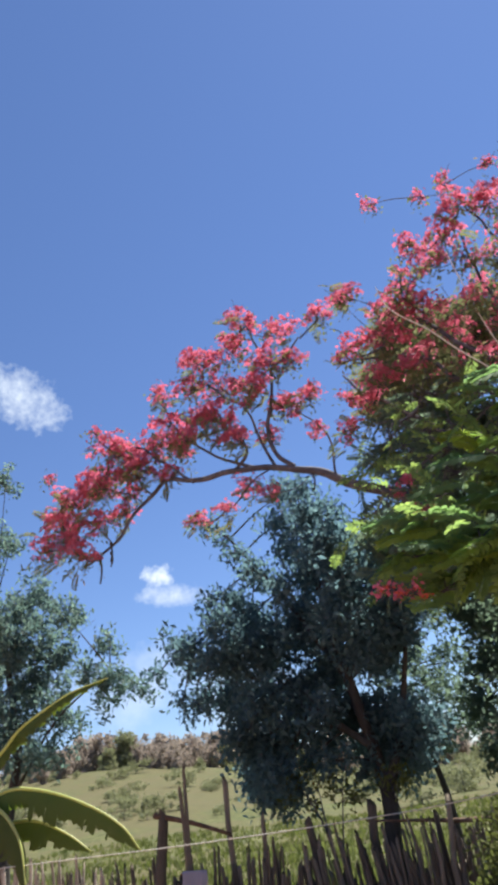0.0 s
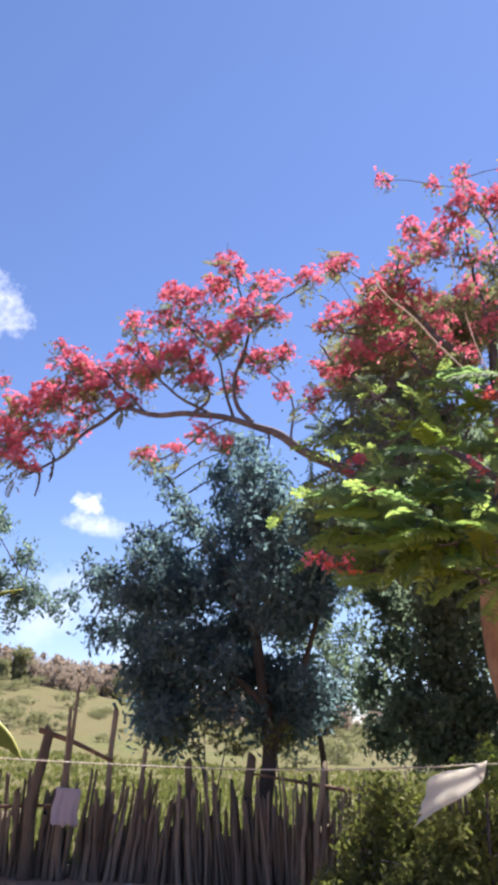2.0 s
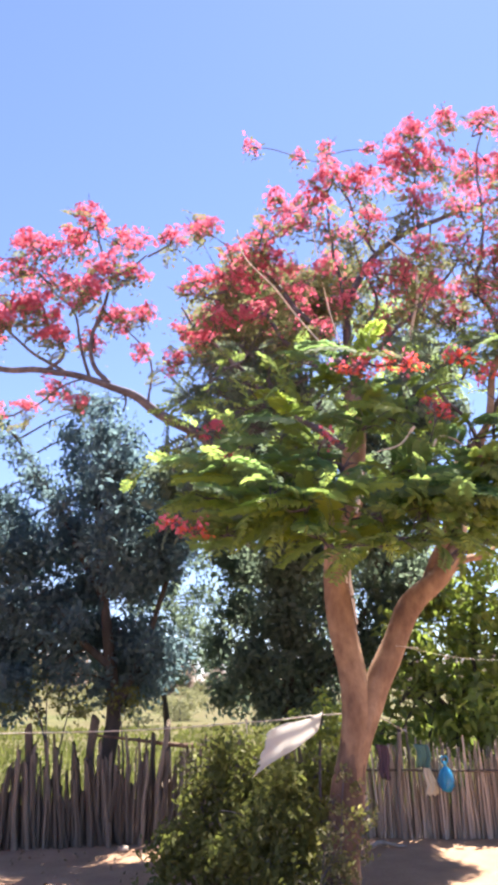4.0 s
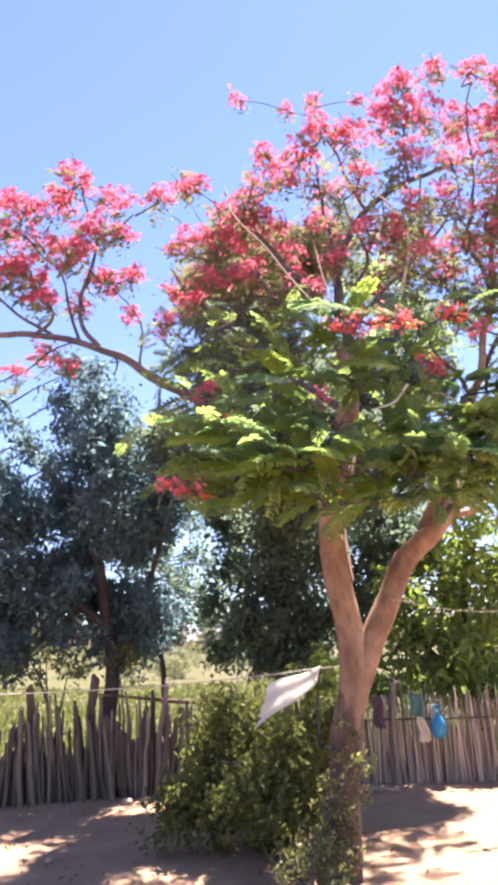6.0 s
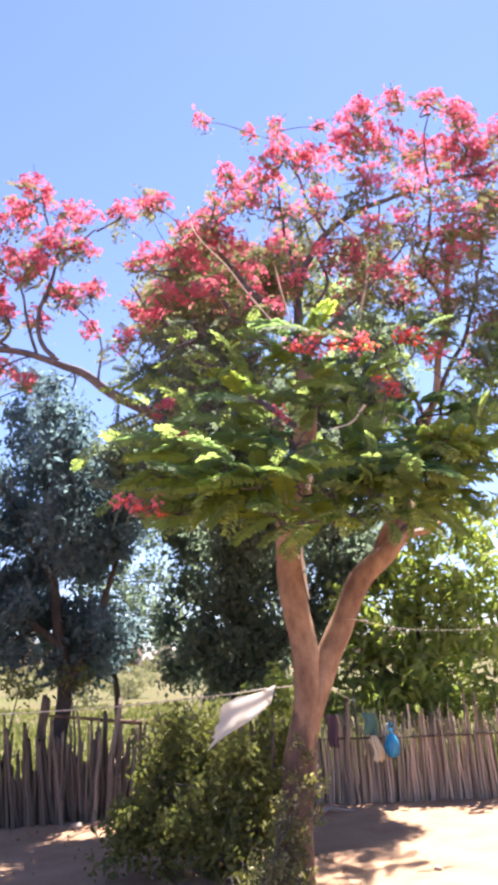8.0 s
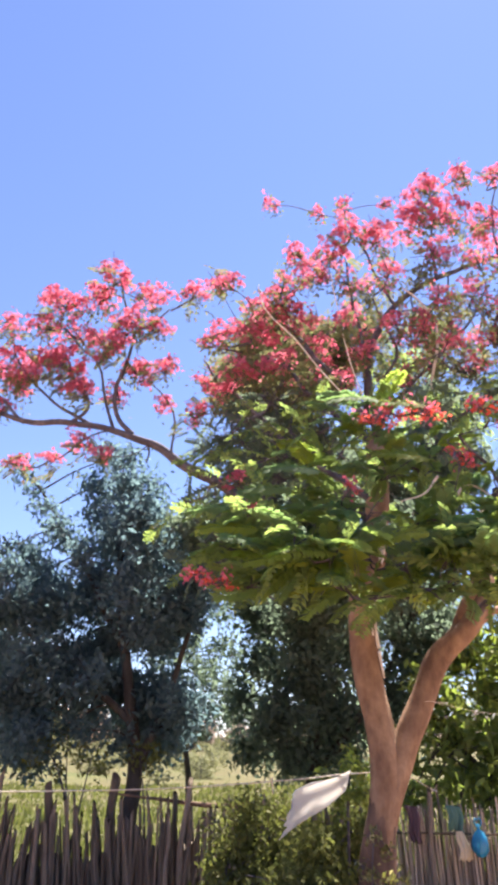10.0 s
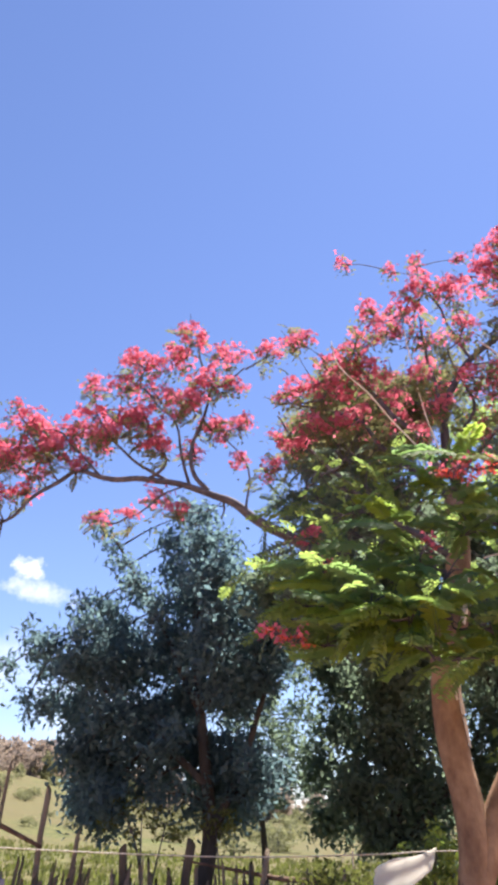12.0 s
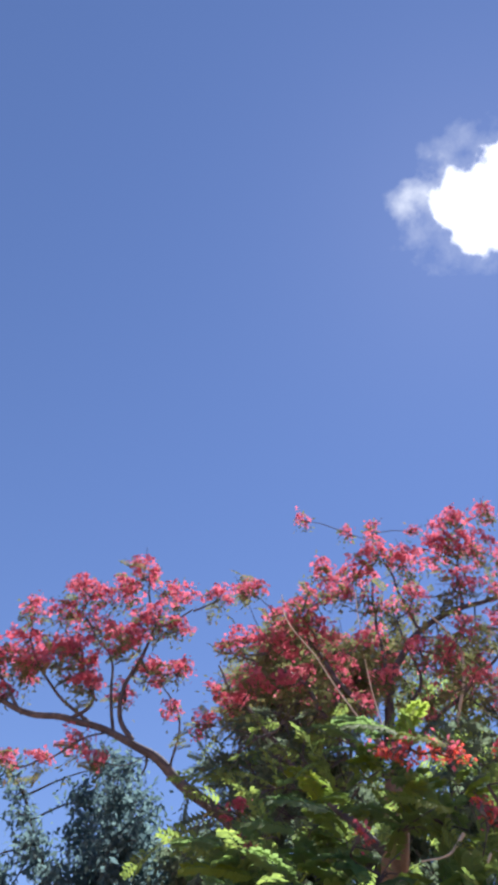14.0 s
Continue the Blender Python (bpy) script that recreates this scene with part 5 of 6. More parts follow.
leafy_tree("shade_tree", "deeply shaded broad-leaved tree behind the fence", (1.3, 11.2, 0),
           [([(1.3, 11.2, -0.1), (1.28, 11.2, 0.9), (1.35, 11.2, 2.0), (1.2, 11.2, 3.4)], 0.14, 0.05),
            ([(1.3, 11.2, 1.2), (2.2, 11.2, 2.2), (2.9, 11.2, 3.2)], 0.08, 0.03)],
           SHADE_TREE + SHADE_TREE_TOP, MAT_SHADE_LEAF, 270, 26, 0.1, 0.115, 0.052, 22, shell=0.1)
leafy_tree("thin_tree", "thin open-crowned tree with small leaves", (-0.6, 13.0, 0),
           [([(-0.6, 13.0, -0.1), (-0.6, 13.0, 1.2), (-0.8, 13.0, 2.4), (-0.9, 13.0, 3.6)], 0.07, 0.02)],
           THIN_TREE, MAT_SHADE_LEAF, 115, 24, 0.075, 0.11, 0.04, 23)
leafy_tree("green_tree", "sunlit light green tree behind the cane fence", (4.0, 10.3, 0),
           [([(4.0, 10.3, -0.1), (3.95, 10.3, 0.8), (3.9, 10.2, 1.8), (4.1, 10.2, 3.2)], 0.1, 0.03),
            ([(3.95, 10.3, 0.9), (3.2, 10.2, 1.6), (2.8, 10.2, 2.2)], 0.05, 0.02)],
           GREEN_TREE, MAT_GREEN_LEAF, 80, 16, 0.11, 0.17, 0.07, 24)
leafy_tree("feathery_tree", "loose blue-green tree in the pasture", (-8.6, 12.6, 0.02),
           [([(-8.6, 12.6, -0.1), (-8.6, 12.6, 1.5), (-8.3, 12.6, 3.0), (-8.5, 12.6, 4.6), (-8.8, 12.6, 6.2)], 0.14, 0.04),
            ([(-8.5, 12.6, 2.2), (-7.4, 12.5, 3.5), (-6.2, 12.5, 4.2)], 0.035, 0.012)],
           FEATHER_TREE, MAT_FEATHER, 80, 42, 0.09, 0.11, 0.05, 25, None, "tree", 0.1)
leafy_tree("bush", "olive green bush beside the trunk with pale tips", (0.4, 6.55, 0),
           [([(0.4, 6.55, -0.05), (0.4, 6.55, 0.3), (0.45, 6.5, 0.8)], 0.03, 0.012),
            ([(0.45, 6.55, 0.0), (0.7, 6.5, 0.4), (0.95, 6.5, 0.9)], 0.025, 0.01),
            ([(0.35, 6.55, 0.0), (0.1, 6.6, 0.4), (0.0, 6.6, 0.7)], 0.022, 0.01)],
           BUSH + BUSH_NEAR, MAT_BUSH, 700, 22, 0.05, 0.055, 0.028, 26, MAT_LIMB, "bush", 0.25)
leafy_tree("straggly_shrub", "straggly olive shrub behind the stake fence", (-1.95, 9.8, 0),
           [([(-1.95, 9.8, -0.05), (-1.92, 9.78, 0.7), (-2.05, 9.75, 1.3), (-2.26, 9.7, 1.7)], 0.022, 0.007),
            ([(-1.93, 9.8, 0.3), (-1.8, 9.75, 1.0), (-1.66, 9.7, 1.65)], 0.018, 0.006),
            ([(-1.92, 9.79, 0.5), (-1.98, 9.75, 1.2), (-2.0, 9.72, 1.75)], 0.015, 0.006)],
           [(-2.4, 9.7, 1.56, 0.12), (-2.26, 9.72, 1.68, 0.14), (-2.02, 9.7, 1.74, 0.16), (-1.8, 9.68, 1.48, 0.12), (-1.64, 9.7, 1.66, 0.14), (-2.14, 9.74, 1.43, 0.13), (-1.58, 9.72, 1.4, 0.1), (-1.85, 9.7, 1.65, 0.12)],
           MAT_BUSH, 95, 12, 0.06, 0.075, 0.036, 30, MAT_LIMB, "shrub", 0.1)
leafy_tree("straggly_shrub", "thin olive shoots at the foot of the dark tree", (-1.0, 9.72, 0),
           [([(-1.0, 9.72, -0.05), (-0.98, 9.71, 0.7), (-1.02, 9.7, 1.2), (-1.08, 9.7, 1.62)], 0.016, 0.006)],
           [(-1.08, 9.7, 1.6, 0.12), (-0.98, 9.7, 1.44, 0.11), (-0.9, 9.72, 1.6, 0.09)],
           MAT_BUSH, 95, 12, 0.06, 0.075, 0.036, 31, MAT_LIMB, "shrub", 0.1)
leafy_tree("sapling", "young sapling with bright green leaves beside the trunk", (0.98, 6.32, 0),
           [([(0.98, 6.32, -0.05), (0.97, 6.32, 0.6), (1.0, 6.32, 1.2), (1.05, 6.32, 1.5)], 0.016, 0.006)],
           SPROUTS, MAT_GREEN_LEAF, 900, 8, 0.035, 0.06, 0.035, 27, MAT_LIMB, "sapling", 0.1)
leafy_tree("weed_clump", "dusty weeds and creepers round the foot of the trunk", (0.75, 5.25, 0),
           [([(0.75, 5.25, -0.03), (0.74, 5.24, 0.2), (0.78, 5.2, 0.45)], 0.008, 0.004),
            ([(0.6, 5.2, -0.03), (0.58, 5.2, 0.2), (0.55, 5.2, 0.38)], 0.008, 0.004)],
           WEEDS, MAT_WEED, 700, 8, 0.03, 0.045, 0.02, 28, MAT_LIMB, "weed", 0.2)


leafy_tree("creeper", "thin creeper with small leaves on the trunk", (0.98, 5.5, 0),
           [([(0.98, 5.5, -0.03), (0.96, 5.5, 0.3), (1.0, 5.51, 0.8), (1.04, 5.52, 1.1)], 0.008, 0.004)],
           CREEPER, MAT_WEED, 2000, 7, 0.025, 0.04, 0.024, 29, MAT_LIMB, "creeper", 0.2)


# ---- far trees on the ridge ----
def far_tree(name, label, mat, seed, tall):
    r = np.random.default_rng(seed)
    ob = thing(name, (0, 0, 0), label, "tree", "trees on the far ridge")
    part("trunk", mesh_of("trunk", *tube([(0, 0, -0.3), (0.1, 0, tall * 0.4), (0, 0.1, tall * 0.75)], 0.2, 0.07, 7, 4, 0.1, 0.1, seed)), MAT_LIMB, ob)
    balls = [(r.normal() * tall * 0.26, r.normal() * tall * 0.26, tall * r.uniform(0.08, 0.95) ** 1.2, tall * r.uniform(0.08, 0.19)) for _ in range(20)]
    places = leaf_points(balls, 44, 8, 0.22, r)
    tagged(part("crown", leaf_mesh("crown", places, 0.38, 0.25, r, 0.35, 0.05), mat, ob), kind="stuff")
    return ob


far_kinds = [far_tree("far_tree", "far small tree with a reddish brown crown", MAT_FAR_LEAF, s, h) for s, h in ((31, 3.6), (32, 2.8), (33, 4.4))]
far_kinds += [far_tree("far_tree", "far small tree with a dull green crown", MAT_FAR_GREEN, s, h) for s, h in ((34, 3.4), (35, 2.4))]
used = set()
for k in range(300):
    az = -52 + k * 0.27 + rng.normal() * 0.6
    d = rng.uniform(84, 118) if rng.random() < 0.35 else rng.uniform(118, 148)
    x, y = d * math.sin(radians(az)), d * math.cos(radians(az))
    kind = k if k < 5 else int(rng.integers(3)) if rng.random() < 0.75 else 3 + int(rng.integers(2))
    s = 1.0 if kind not in used else rng.uniform(0.4, 0.8) if d < 118 else rng.uniform(0.85, 1.6)
    m = Matrix.Translation((x, y, ground_z(x, y) - 0.1)) @ Matrix.Rotation(rng.uniform(0, 6.28), 4, "Z") @ Matrix.Diagonal((s, s, s, 1))
    if kind not in used:
        used.add(kind)
        far_kinds[kind].matrix_basis = m
    else:
        copy_thing(far_kinds[kind], m)


def shrub(seed, size):
    r = np.random.default_rng(seed)
    ob = thing("shrub", (0, 0, 0), "low dull green shrub in the pasture", "shrub", "shrubs in the pasture")
    part("stem", mesh_of("stem", *tube([(0, 0, -0.1), (0.03, 0, size * 0.3), (0, 0.05, size * 0.6)], 0.04, 0.02, 6, 3, 0.1, 0, seed)), MAT_LIMB, ob)
    balls = [(r.normal() * size * 0.3, r.normal() * size * 0.3, size * r.uniform(0.25, 0.7), size * 0.28) for _ in range(6)]
    tagged(part("crown", leaf_mesh("crown", leaf_points(balls, 90, 8, 0.1, r), 0.16, 0.09, r), MAT_FAR_GREEN, ob), kind="stuff")
    return ob


shrubs = [shrub(41, 1.2), shrub(42, 1.7)]
shrub_at = [(-22, 41), (-3, 36), (0.3, 13.6), (-13, 48), (-7, 42), (3.5, 31), (-2, 50), (6, 44)]
for _ in range(190):
    d, az = rng.uniform(40, 105), radians(rng.uniform(-48, 8))
    shrub_at.append((d * math.sin(az), d * math.cos(az)))
for k, (x, y) in enumerate(shrub_at):
    size = 0.8 if k < 8 else rng.uniform(0.35, 1.0)
    m = Matrix.Translation((x, y, ground_z(x, y))) @ Matrix.Rotation(k * 1.7, 4, "Z") @ Matrix.Diagonal((size * 1.2, size * 1.2, size, 1))
    if k < 2:
        shrubs[k].matrix_basis = m
    else:
        copy_thing(shrubs[k % 2], m)


# ---- the stake fences ----
def stake_mesh(name, seed, sides=7):
    """A crooked stick of radius 1 and height 1, scaled at its place."""
    r = np.random.default_rng(seed)
    bend = np.cumsum(r.normal(size=(5, 2)) * 0.55, axis=0)
    pts = [(bend[k][0], bend[k][1], k / 4) for k in range(5)]
    verts, faces = [], []
    for k, (x, y, z) in enumerate(pts):
        rad = (1.12 - 0.38 * k / 4) * r.uniform(0.88, 1.12)
        for j in range(sides):
            a = 2 * math.pi * j / sides
            verts.append((x + math.cos(a) * rad, y + math.sin(a) * rad * 0.92, z + (0.035 * math.cos(a + seed) if k == 4 else 0)))
    for k in range(4):
        for j in range(sides):
            j2 = (j + 1) % sides
            faces.append((k * sides + j, k * sides + j2, (k + 1) * sides + j2, (k + 1) * sides + j))
    faces.append(tuple(range(4 * sides, 5 * sides)))
    return mesh_of(name, verts, faces)


def stakes(parent, kinds, mat, a, b, count, heights, radii, lean, depth, seed, name="stake"):
    r = np.random.default_rng(seed)
    for k in range(count):
        t = (k + r.uniform(-0.4, 0.4)) / count
        x, y = a[0] + (b[0] - a[0]) * t, a[1] + (b[1] - a[1]) * t + r.normal() * depth
        h, rad = r.uniform(*heights), r.uniform(*radii)
        fan = 0.09 * math.sin(x * 1.9 + 1.1) if name == "stake" else 0.0
        m = (Matrix.Translation((x, y, ground_z(x, y) - 0.06)) @ Matrix.Rotation(fan + r.normal() * lean, 4, "Y") @ Matrix.Rotation(r.normal() * lean * 0.6, 4, "X")
             @ Matrix.Rotation(r.uniform(0, 6.28), 4, "Z") @ Matrix.Diagonal((rad, rad, h, 1)))
        part(name, kinds[r.integers(len(kinds))], mat, parent, "", m)


def infill(parent, kinds, mat, a, b, count, heights, radii, lean, depth, seed):
    """The thin sticks that close a fence from behind, joined."""
    r = np.random.default_rng(seed)
    pieces = []
    for k in range(count):
        t = (k + r.uniform(-0.5, 0.5)) / count
        x, y = a[0] + (b[0] - a[0]) * t, a[1] + (b[1] - a[1]) * t + r.normal() * depth
        h, rad = r.uniform(*heights), r.uniform(*radii)
        m = (Matrix.Translation((x, y, ground_z(x, y) - 0.05)) @ Matrix.Rotation(r.normal() * lean, 4, "Y") @ Matrix.Rotation(r.normal() * lean, 4, "X")
             @ Matrix.Rotation(r.uniform(0, 6.28), 4, "Z") @ Matrix.Diagonal((rad, rad, h, 1)))
        me = kinds[r.integers(len(kinds))]
        pieces.append(([m @ v.co for v in me.vertices], [tuple(p.vertices) for p in me.polygons]))
    tagged(part("brushwood", mesh_of("brushwood", *joined(pieces)), mat, parent), kind="stuff")


stake_kinds = [stake_mesh("stake", 50 + k) for k in range(9)]
for me in stake_kinds:
    me.materials.append(MAT_STAKE)
cane_kinds = [stake_mesh("cane", 70 + k, 6) for k in range(6)]
for me in cane_kinds:
    me.materials.append(MAT_CANE)

stake_fence = thing("stake_fence", (-1.0, 9.2, 0), "uneven fence of weathered grey-brown stakes with gaps", "fence")
stakes(stake_fence, stake_kinds, MAT_STAKE, (-3.4, 9.1), (1.9, 9.2), 118, (0.85, 1.25), (0.015, 0.031), 0.05, 0.05, 81)
stakes(stake_fence, stake_kinds, MAT_STAKE, (-3.4, 9.15), (1.9, 9.25), 128, (0.6, 1.05), (0.02, 0.036), 0.06, 0.06, 82)
side_fence = thing("stake_fence", (-5.5, 9.05, 0), "ragged fence of weathered stakes and pale canes", "fence")
stakes(side_fence, stake_kinds, MAT_STAKE, (-7.8, 9.0), (-3.5, 9.1), 80, (0.8, 1.25), (0.018, 0.04), 0.05, 0.05, 87)
stakes(side_fence, stake_kinds, MAT_STAKE, (-7.8, 9.05), (-3.5, 9.15), 80, (0.6, 1.0), (0.022, 0.042), 0.08, 0.07, 88)
stakes(side_fence, cane_kinds, MAT_CANE, (-6.4, 8.85), (-4.6, 8.9), 40, (1.0, 1.42), (0.016, 0.03), 0.06, 0.05, 85, "cane")
for x, y, h, rad, ln in ((-3.62, 9.02, 2.2, 0.032, 0.02), (-3.5, 9.0, 1.9, 0.034, -0.01), (-3.1, 9.2, 1.93, 0.045, 0.01), (-3.95, 9.0, 1.7, 0.08, 0.0), (-1.95, 9.2, 1.35, 0.06, -0.05), (-1.35, 9.2, 1.42, 0.07, 0.03), (-2.75, 9.2, 1.5, 0.04, 0.03), (-0.55, 9.2, 1.35, 0.045, 0.08)):
    m = Matrix.Translation((x, y, -0.06)) @ Matrix.Rotation(ln, 4, "Y") @ Matrix.Diagonal((rad, rad, h, 1))
    part("post", stake_kinds[int(abs(x) * 10) % 9], MAT_STAKE, stake_fence, "", m)
for pts, r0, r1 in (([(-3.97, 9.0, 1.62), (-3.5, 9.02, 1.48), (-3.0, 9.05, 1.28)], 0.035, 0.02), ([(-1.4, 9.28, 1.18), (-0.8, 9.3, 1.1), (-0.2, 9.28, 1.02), (0.6, 9.28, 1.0)], 0.01, 0.04),
                    ([(-7.6, 9.0, 0.75), (-5.5, 9.0, 0.72), (-3.5, 9.05, 0.78)], 0.025, 0.02)):
    part("rail", mesh_of("rail", *tube(pts, r0, r1, 7, 5, 0.2)), MAT_OLD_AND_SHADED_BARK, stake_fence)

infill(stake_fence, stake_kinds, MAT_STAKE, (-3.4, 9.3), (1.9, 9.35), 300, (0.4, 0.78), (0.014, 0.028), 0.08, 0.05, 97)
infill(side_fence, stake_kinds, MAT_STAKE, (-7.8, 9.2), (-3.5, 9.25), 250, (0.4, 0.85), (0.014, 0.028), 0.09, 0.05, 98)

cane_fence = thing("cane_fence", (3.6, 8.65, 0), "close fence of pale upright canes in full sun", "fence")
stakes(cane_fence, cane_kinds, MAT_CANE, (1.75, 9.05), (6.2, 7.9), 190, (0.84, 1.12), (0.008, 0.018), 0.018, 0.03, 83, "cane")
stakes(cane_fence, cane_kinds, MAT_CANE, (1.75, 9.1), (6.2, 7.95), 100, (0.6, 0.95), (0.010, 0.02), 0.03, 0.03, 84, "cane")
infill(cane_fence, cane_kinds, MAT_CANE, (1.75, 9.2), (6.2, 8.05), 330, (0.6, 1.02), (0.007, 0.014), 0.03, 0.04, 99)
for x, h, rad in ((2.3, 1.22, 0.04), (3.72, 1.24, 0.022), (3.84, 1.2, 0.018), (2.42, 1.25, 0.018), (4.9, 1.2, 0.03)):
    y = 9.05 - (x - 1.75) * 0.258
    part("post", stake_kinds[int(x * 10) % 9], MAT_STAKE, cane_fence, "", Matrix.Translation((x, y, -0.06)) @ Matrix.Rotation(0.03, 4, "Y") @ Matrix.Diagonal((rad, rad, h, 1)))
part("rail", mesh_of("rail", *tube([(1.8, 9.0, 0.72), (3.5, 8.55, 0.70), (6.1, 7.88, 0.72)], 0.014, 0.012, 7, 5, 0.1)), MAT_STAKE, cane_fence)


# ---- clothes lines and what hangs ----
def cord(name, pts, r, label, ends):
    ob = thing(name, pts[0], label, "clothes line")
    part("cord", mesh_of("cord", *tube(pts, r, r, 6, 8, 0.0)), MAT_CORD, ob)
    for e in ends:
        ring = [(e[0] + math.cos(a) * e[3], e[1] + math.sin(a) * e[3], e[2] + 0.01 * math.sin(2 * a)) for a in [k * 6.2832 / 12 for k in range(13)]]
        part("knot", mesh_of("knot", *tube(ring, r * 1.4, r * 1.4, 6, 2, 0.0)), MAT_CORD, ob)
    return ob


line_post = thing("line_post", (-5.6, 5.6, 0), "grey weathered post holding the clothes line", "post")
part("post", mesh_of("post", *tube([(-5.6, 5.6, -0.1), (-5.58, 5.6, 0.8), (-5.62, 5.6, 1.75)], 0.05, 0.04, 9, 5, 0.15)), MAT_STAKE, line_post)
clothes_line = cord("clothes_line", [(-5.6, 5.6, 1.46), (-4.0, 5.72, 1.44), (-2.2, 5.78, 1.38), (-0.6, 5.8, 1.36), (0.5, 5.82, 1.4), (0.95, 5.86, 1.43), (1.5, 6.5, 1.4), (2.42, 8.87, 1.14)], 0.0045, "thin pale cord strung from a post to the fence", [(2.42, 8.87, 1.14, 0.03)])
tie = [(0.35, 5.8, 1.42), (0.35, 5.795, 1.37), (0.352, 5.8, 1.31)]
part("tag_end", mesh_of("tag_end", *tube(tie, 0.006, 0.004, 6, 3, 0.1)), MAT_CORD, clothes_line)
cord("side_line", [(1.6, 5.62, 1.92), (2.2, 6.3, 1.87), (2.9, 7.1, 1.86), (4.2, 8.6, 1.9), (4.05, 10.2, 2.0)], 0.0015, "thin pale cord tied from the fork to a tree", [(1.62, 5.72, 1.92, 0.115)])


def drape(name, label, category, mat, top_a, top_b, drop, flare, folds, seed, rows=12, cols=18, thick=0.004):
    """A cloth that hangs from the line top_a to top_b along the vector drop, with folds that open downwards."""
    a, b, dn = Vector(top_a), Vector(top_b), Vector(drop)
    across = (b - a).normalized()
    out = across.cross(dn).normalized()
    r = np.random.default_rng(seed)
    ph = r.uniform(0, 6.28, 3)
    ends = r.normal(size=cols + 1) * 0.04
    bm = bmesh.new()
    grid = []
    for i in range(rows + 1):
        t = i / rows
        line = []
        for j in range(cols + 1):
            s = j / cols
            mid = (s - 0.5) * (1 + flare * t)
            p = a.lerp(b, 0.5) + (b - a) * mid + dn * t * (1 + ends[j] * t)
            wave = 0.007 * math.sin(s * folds * 6.28 + ph[0] + t) + 0.005 * math.sin(s * folds * 2.3 * 6.28 + ph[1]) + 0.03 * t * math.sin(s * 3 + ph[2] + 2 * t)
            p += out * wave * (0.5 + t) + across * 0.012 * math.sin(t * 7 + ph[1])
            line.append(bm.verts.new(p))
        grid.append(line)
    for i in range(rows):
        for j in range(cols):
            bm.faces.new((grid[i][j], grid[i][j + 1], grid[i + 1][j + 1], grid[i + 1][j]))
    bmesh.ops.recalc_face_normals(bm, faces=bm.faces)
    bmesh.ops.solidify(bm, geom=bm.faces[:], thickness=thick)
    me = bpy.data.meshes.new(name)
    bm.to_mesh(me)
    bm.free()
    me.shade_smooth()
    me.materials.append(mat)
    return tagged(new(name, me), label, category)


drape("white_cloth", "white cotton cloth blown sideways on the clothes line", "cloth", MAT_WHITE, (0.95, 5.82, 1.45), (0.90, 5.80, 1.31), (-0.46, -0.06, -0.2), 1.2, 0.7, 91, 16, 14)
drape("lavender_cloth", "faded lavender cloth hung on the stake fence", "cloth", MAT_LAVENDER, (-3.63, 8.9, 0.99), (-3.32, 8.9, 0.97), (0, -0.02, -0.4), 0.05, 1.5, 92)
drape("cream_cloth", "cream cloth hung on the cane fence", "cloth", MAT_CREAM, (2.58, 8.72, 0.74), (2.66, 8.70, 0.74), (0.03, -0.02, -0.28), 0.9, 1.0, 93)
drape("teal_cloth", "faded teal cloth hung on the cane fence", "cloth", MAT_TEAL, (2.50, 8.73, 1.0), (2.66, 8.70, 0.98), (0, -0.02, -0.25), 0.0, 1.5, 94)
drape("dark_cloth", "dark maroon cloth hung on the cane fence", "cloth", MAT_DARK_CLOTH, (2.06, 8.86, 1.0), (2.2, 8.83, 0.98), (0.02, -0.02, -0.36), -0.2, 1.5, 95)


def plastic_bag(at):
    """A tied, half-filled bag: a lumpy body, a gathered neck and two ears."""
    ob = thing("plastic_bag", at, "bright blue tied plastic bag hung on the cane fence", "plastic bag")
    profile = [(0.0, 0.0), (0.055, 0.01), (0.095, 0.05), (0.105, 0.10), (0.09, 0.15), (0.055, 0.19), (0.02, 0.215), (0.016, 0.235), (0.03, 0.26)]
    sides = 18
    verts, faces = [], []
    for k, (r, z) in enumerate(profile):
        for j in range(sides):
            a = 2 * math.pi * j / sides
            lump = 1 + 0.34 * noise.noise(Vector((math.cos(a) * 1.8, math.sin(a) * 1.8, z * 14))) + 0.07 * math.sin(a * 7 + z * 20)
            verts.append((at[0] + math.cos(a) * r * lump * 0.86, at[1] + math.sin(a) * r * lump * 0.8, at[2] - 0.17 + z * 1.25))
    for k in range(len(profile) - 1):
        for j in range(sides):
            j2 = (j + 1) % sides
            faces.append((k * sides + j, k * sides + j2, (k + 1) * sides + j2, (k + 1) * sides + j))
    part("body", mesh_of("body", verts, faces), MAT_BLUE, ob)
    for sgn in (-1, 1):
        ear = [(at[0] + sgn * 0.01, at[1], at[2] + 0.12), (at[0] + sgn * 0.04, at[1], at[2] + 0.17), (at[0] + sgn * 0.02, at[1] + 0.02, at[2] + 0.21), (at[0], at[1] + 0.05, at[2] + 0.18)]
        part("handle", mesh_of("handle", *tube(ear, 0.008, 0.006, 6, 4, 0.1)), MAT_BLUE, ob)


plastic_bag((2.80, 8.62, 0.66))


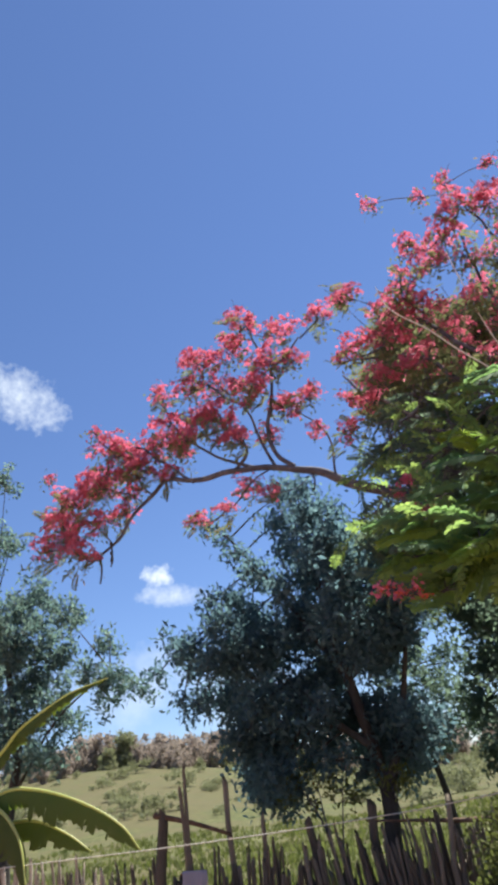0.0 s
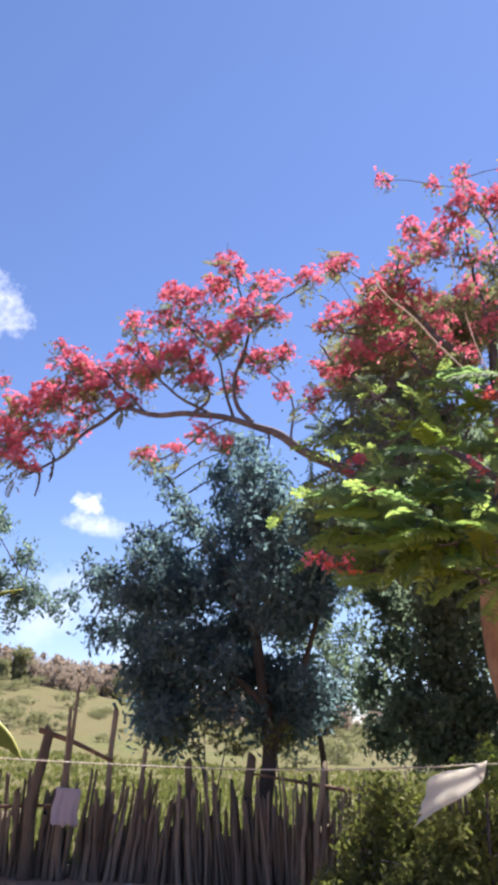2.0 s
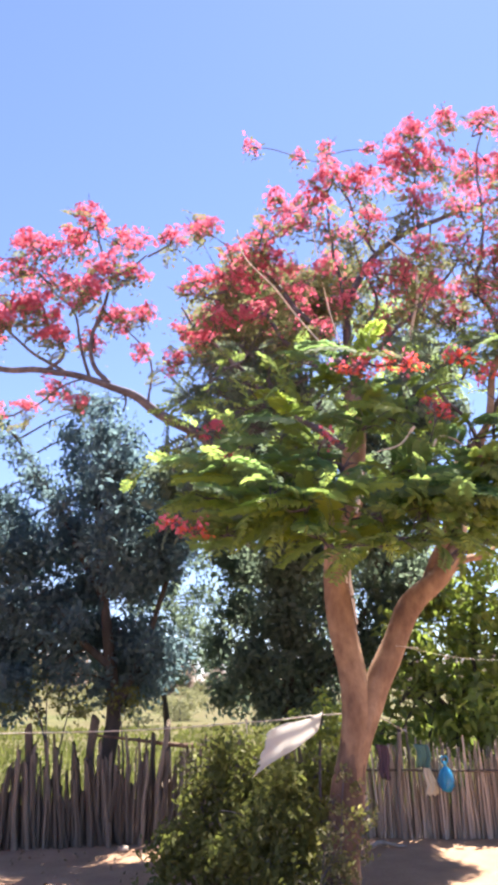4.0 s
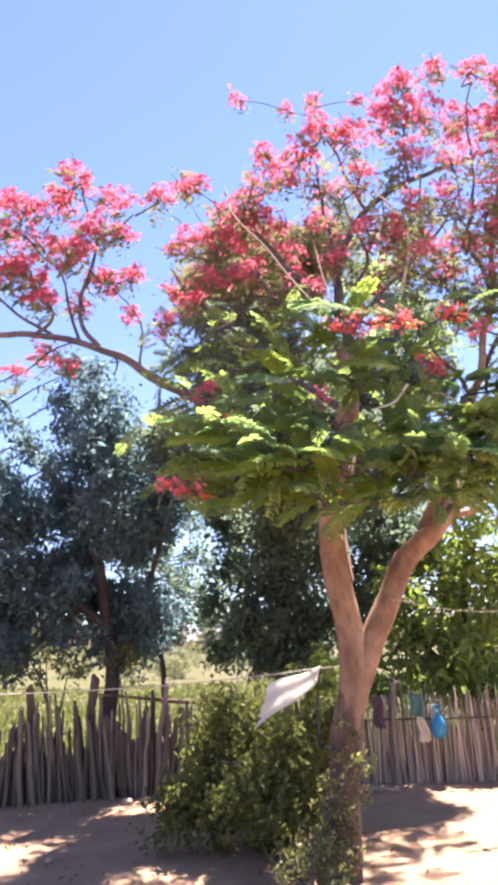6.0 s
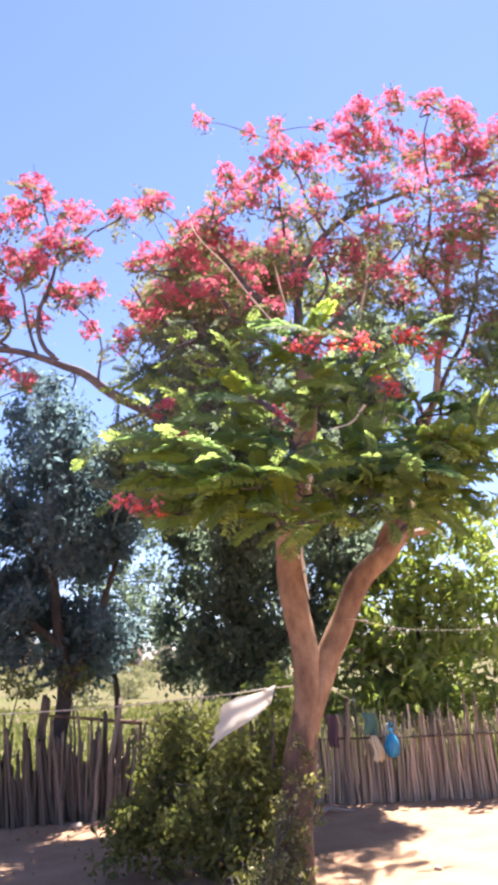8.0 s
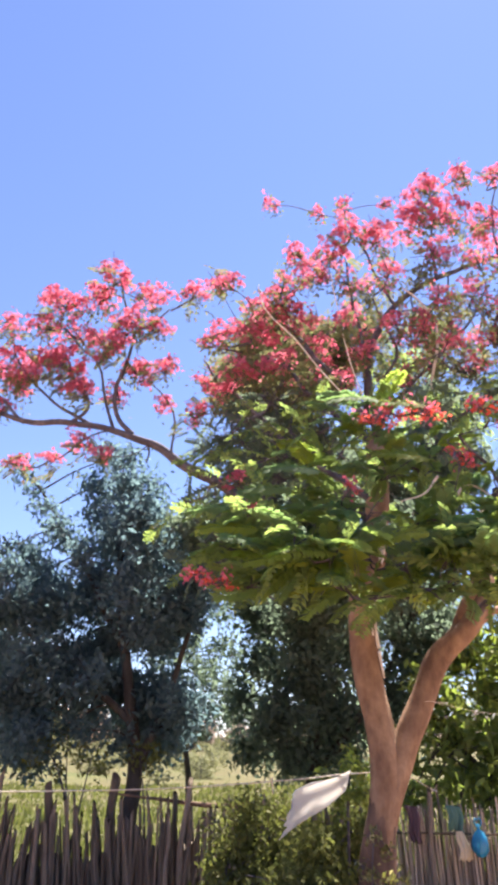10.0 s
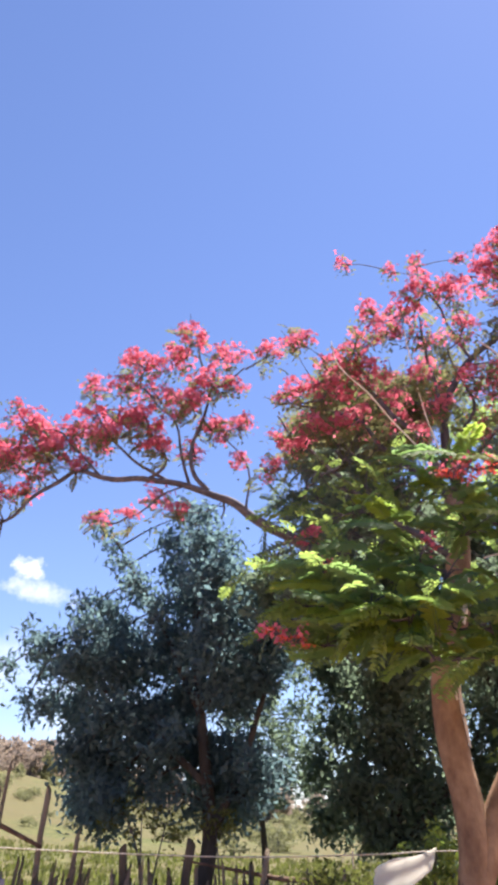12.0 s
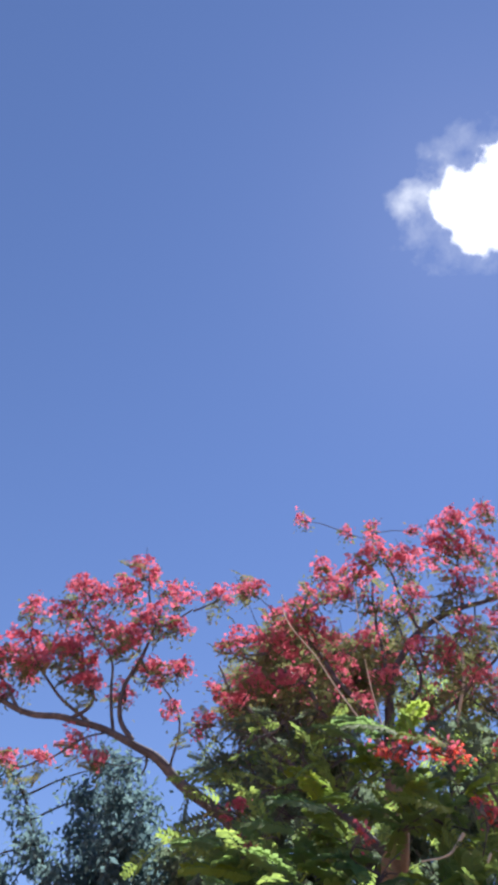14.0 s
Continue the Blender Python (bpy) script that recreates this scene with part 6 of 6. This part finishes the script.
# ---- the banana plant ----
def banana_leaf(parent, pts, width, seed, twist=0.0):
    """An arching blade in torn strips either side of a thick rib."""
    r = np.random.default_rng(seed)
    line = spline(pts, 10)
    n = len(line)
    verts, faces = [], []
    for sgn in (-1, 1):
        i = 0
        while i < n - 1:
            run = min(n - 1 - i, int(r.integers(1, 5)))
            dip = r.uniform(-0.4, 0.05)
            o = len(verts)
            for k in range(run + 1):
                t = (i + k * 0.97) / (n - 1)
                p = line[min(n - 1, i + k)]
                along = (line[min(n - 1, i + k + 1)] - line[max(0, i + k - 1)]).normalized()
                side = along.cross(Vector((math.sin(twist), -math.cos(twist) * 0.3, 1))).normalized()
                up = side.cross(along).normalized()
                w = width * math.sin(math.pi * min(1, 0.06 + 0.94 * t) ** 0.8) ** 0.7 * r.uniform(0.93, 1.05)
                verts += [p, p + side * sgn * w * 0.32 - up * w * 0.35, p + side * sgn * w * (0.42 + dip * 0.4) - up * w * (1.0 + dip) * r.uniform(0.8, 1.05)]
            for k in range(run):
                q = o + k * 3
                for c in (0, 1):
                    f = (q + c, q + c + 1, q + c + 4, q + c + 3)
                    faces.append(f if sgn > 0 else f[::-1])
            i += run
    leaf = part("leaf", mesh_of("leaf", verts, faces), MAT_BANANA, parent)
    part("rib", mesh_of("rib", *tube(pts, 0.021, 0.006, 7, 8, 0.05)), MAT_RIB, leaf, "pale yellow-green rib")


banana = thing("banana_plant", (-4.45, 6.0, 0), "banana plant with arching torn green leaves", "banana plant")
part("stem", mesh_of("stem", *tube([(-4.45, 6.0, -0.05), (-4.45, 6.0, 0.7), (-4.4, 6.0, 1.4), (-4.32, 6.0, 1.8)], 0.1, 0.05, 12, 6, 0.08)), MAT_RIB, banana)
banana_leaf(banana, [(-4.44, 6.00, 1.91), (-4.01, 5.99, 2.02), (-3.73, 5.98, 1.99), (-3.42, 5.97, 1.89), (-3.11, 5.96, 1.74), (-2.88, 5.95, 1.58), (-2.73, 5.94, 1.39)], 0.24, 1)
banana_leaf(banana, [(-4.41, 6.05, 1.68), (-4.00, 6.06, 1.76), (-3.74, 6.07, 1.73), (-3.46, 6.08, 1.59), (-3.26, 6.09, 1.44)], 0.22, 2)
banana_leaf(banana, [(-4.52, 6.10, 2.10), (-4.17, 6.11, 2.35), (-3.97, 6.12, 2.53), (-3.73, 6.13, 2.65), (-3.42, 6.14, 2.77), (-3.04, 6.15, 2.83)], 0.13, 3, 1.2)
banana_leaf(banana, [(-4.28, 5.90, 1.98), (-3.99, 5.85, 1.87), (-3.82, 5.80, 1.72), (-3.71, 5.75, 1.55), (-3.64, 5.70, 1.27)], 0.28, 4, 0.4)


# ---- loose things on the sand ----
def stone(at, size, seed):
    bm = bmesh.new()
    bmesh.ops.create_icosphere(bm, subdivisions=2, radius=size)
    for v in bm.verts:
        v.co *= 1 + 0.25 * noise.noise(v.co / size * 1.3 + Vector((seed, 0, 0)))
        v.co.z *= 0.6
        v.co += Vector((at[0], at[1], at[2] + size * 0.35))
    me = bpy.data.meshes.new("stone")
    bm.to_mesh(me)
    bm.free()
    me.shade_smooth()
    me.materials.append(MAT_STONE)
    tagged(new("stone", me), "small pale stone lying on the sand", "stone", "stones in the yard")


for k, (x, y, s) in enumerate([(-0.85, 8.75, 0.07), (-2.6, 8.8, 0.05), (1.6, 7.9, 0.05), (-1.3, 6.6, 0.035), (2.2, 6.0, 0.03), (0.3, 5.0, 0.03)]):
    stone((x, y, ground_z(x, y)), s, k * 3.1)

fallen = thing("fallen_branch", (1.95, 8.4, 0), "pale dry branch lying beside the cane fence", "branch")
part("wood", mesh_of("wood", *tube([(1.8, 8.35, 0.03), (1.92, 8.4, 0.055), (2.05, 8.36, 0.04), (2.2, 8.35, 0.02)], 0.028, 0.012, 7, 4, 0.2)), MAT_STONE, fallen)
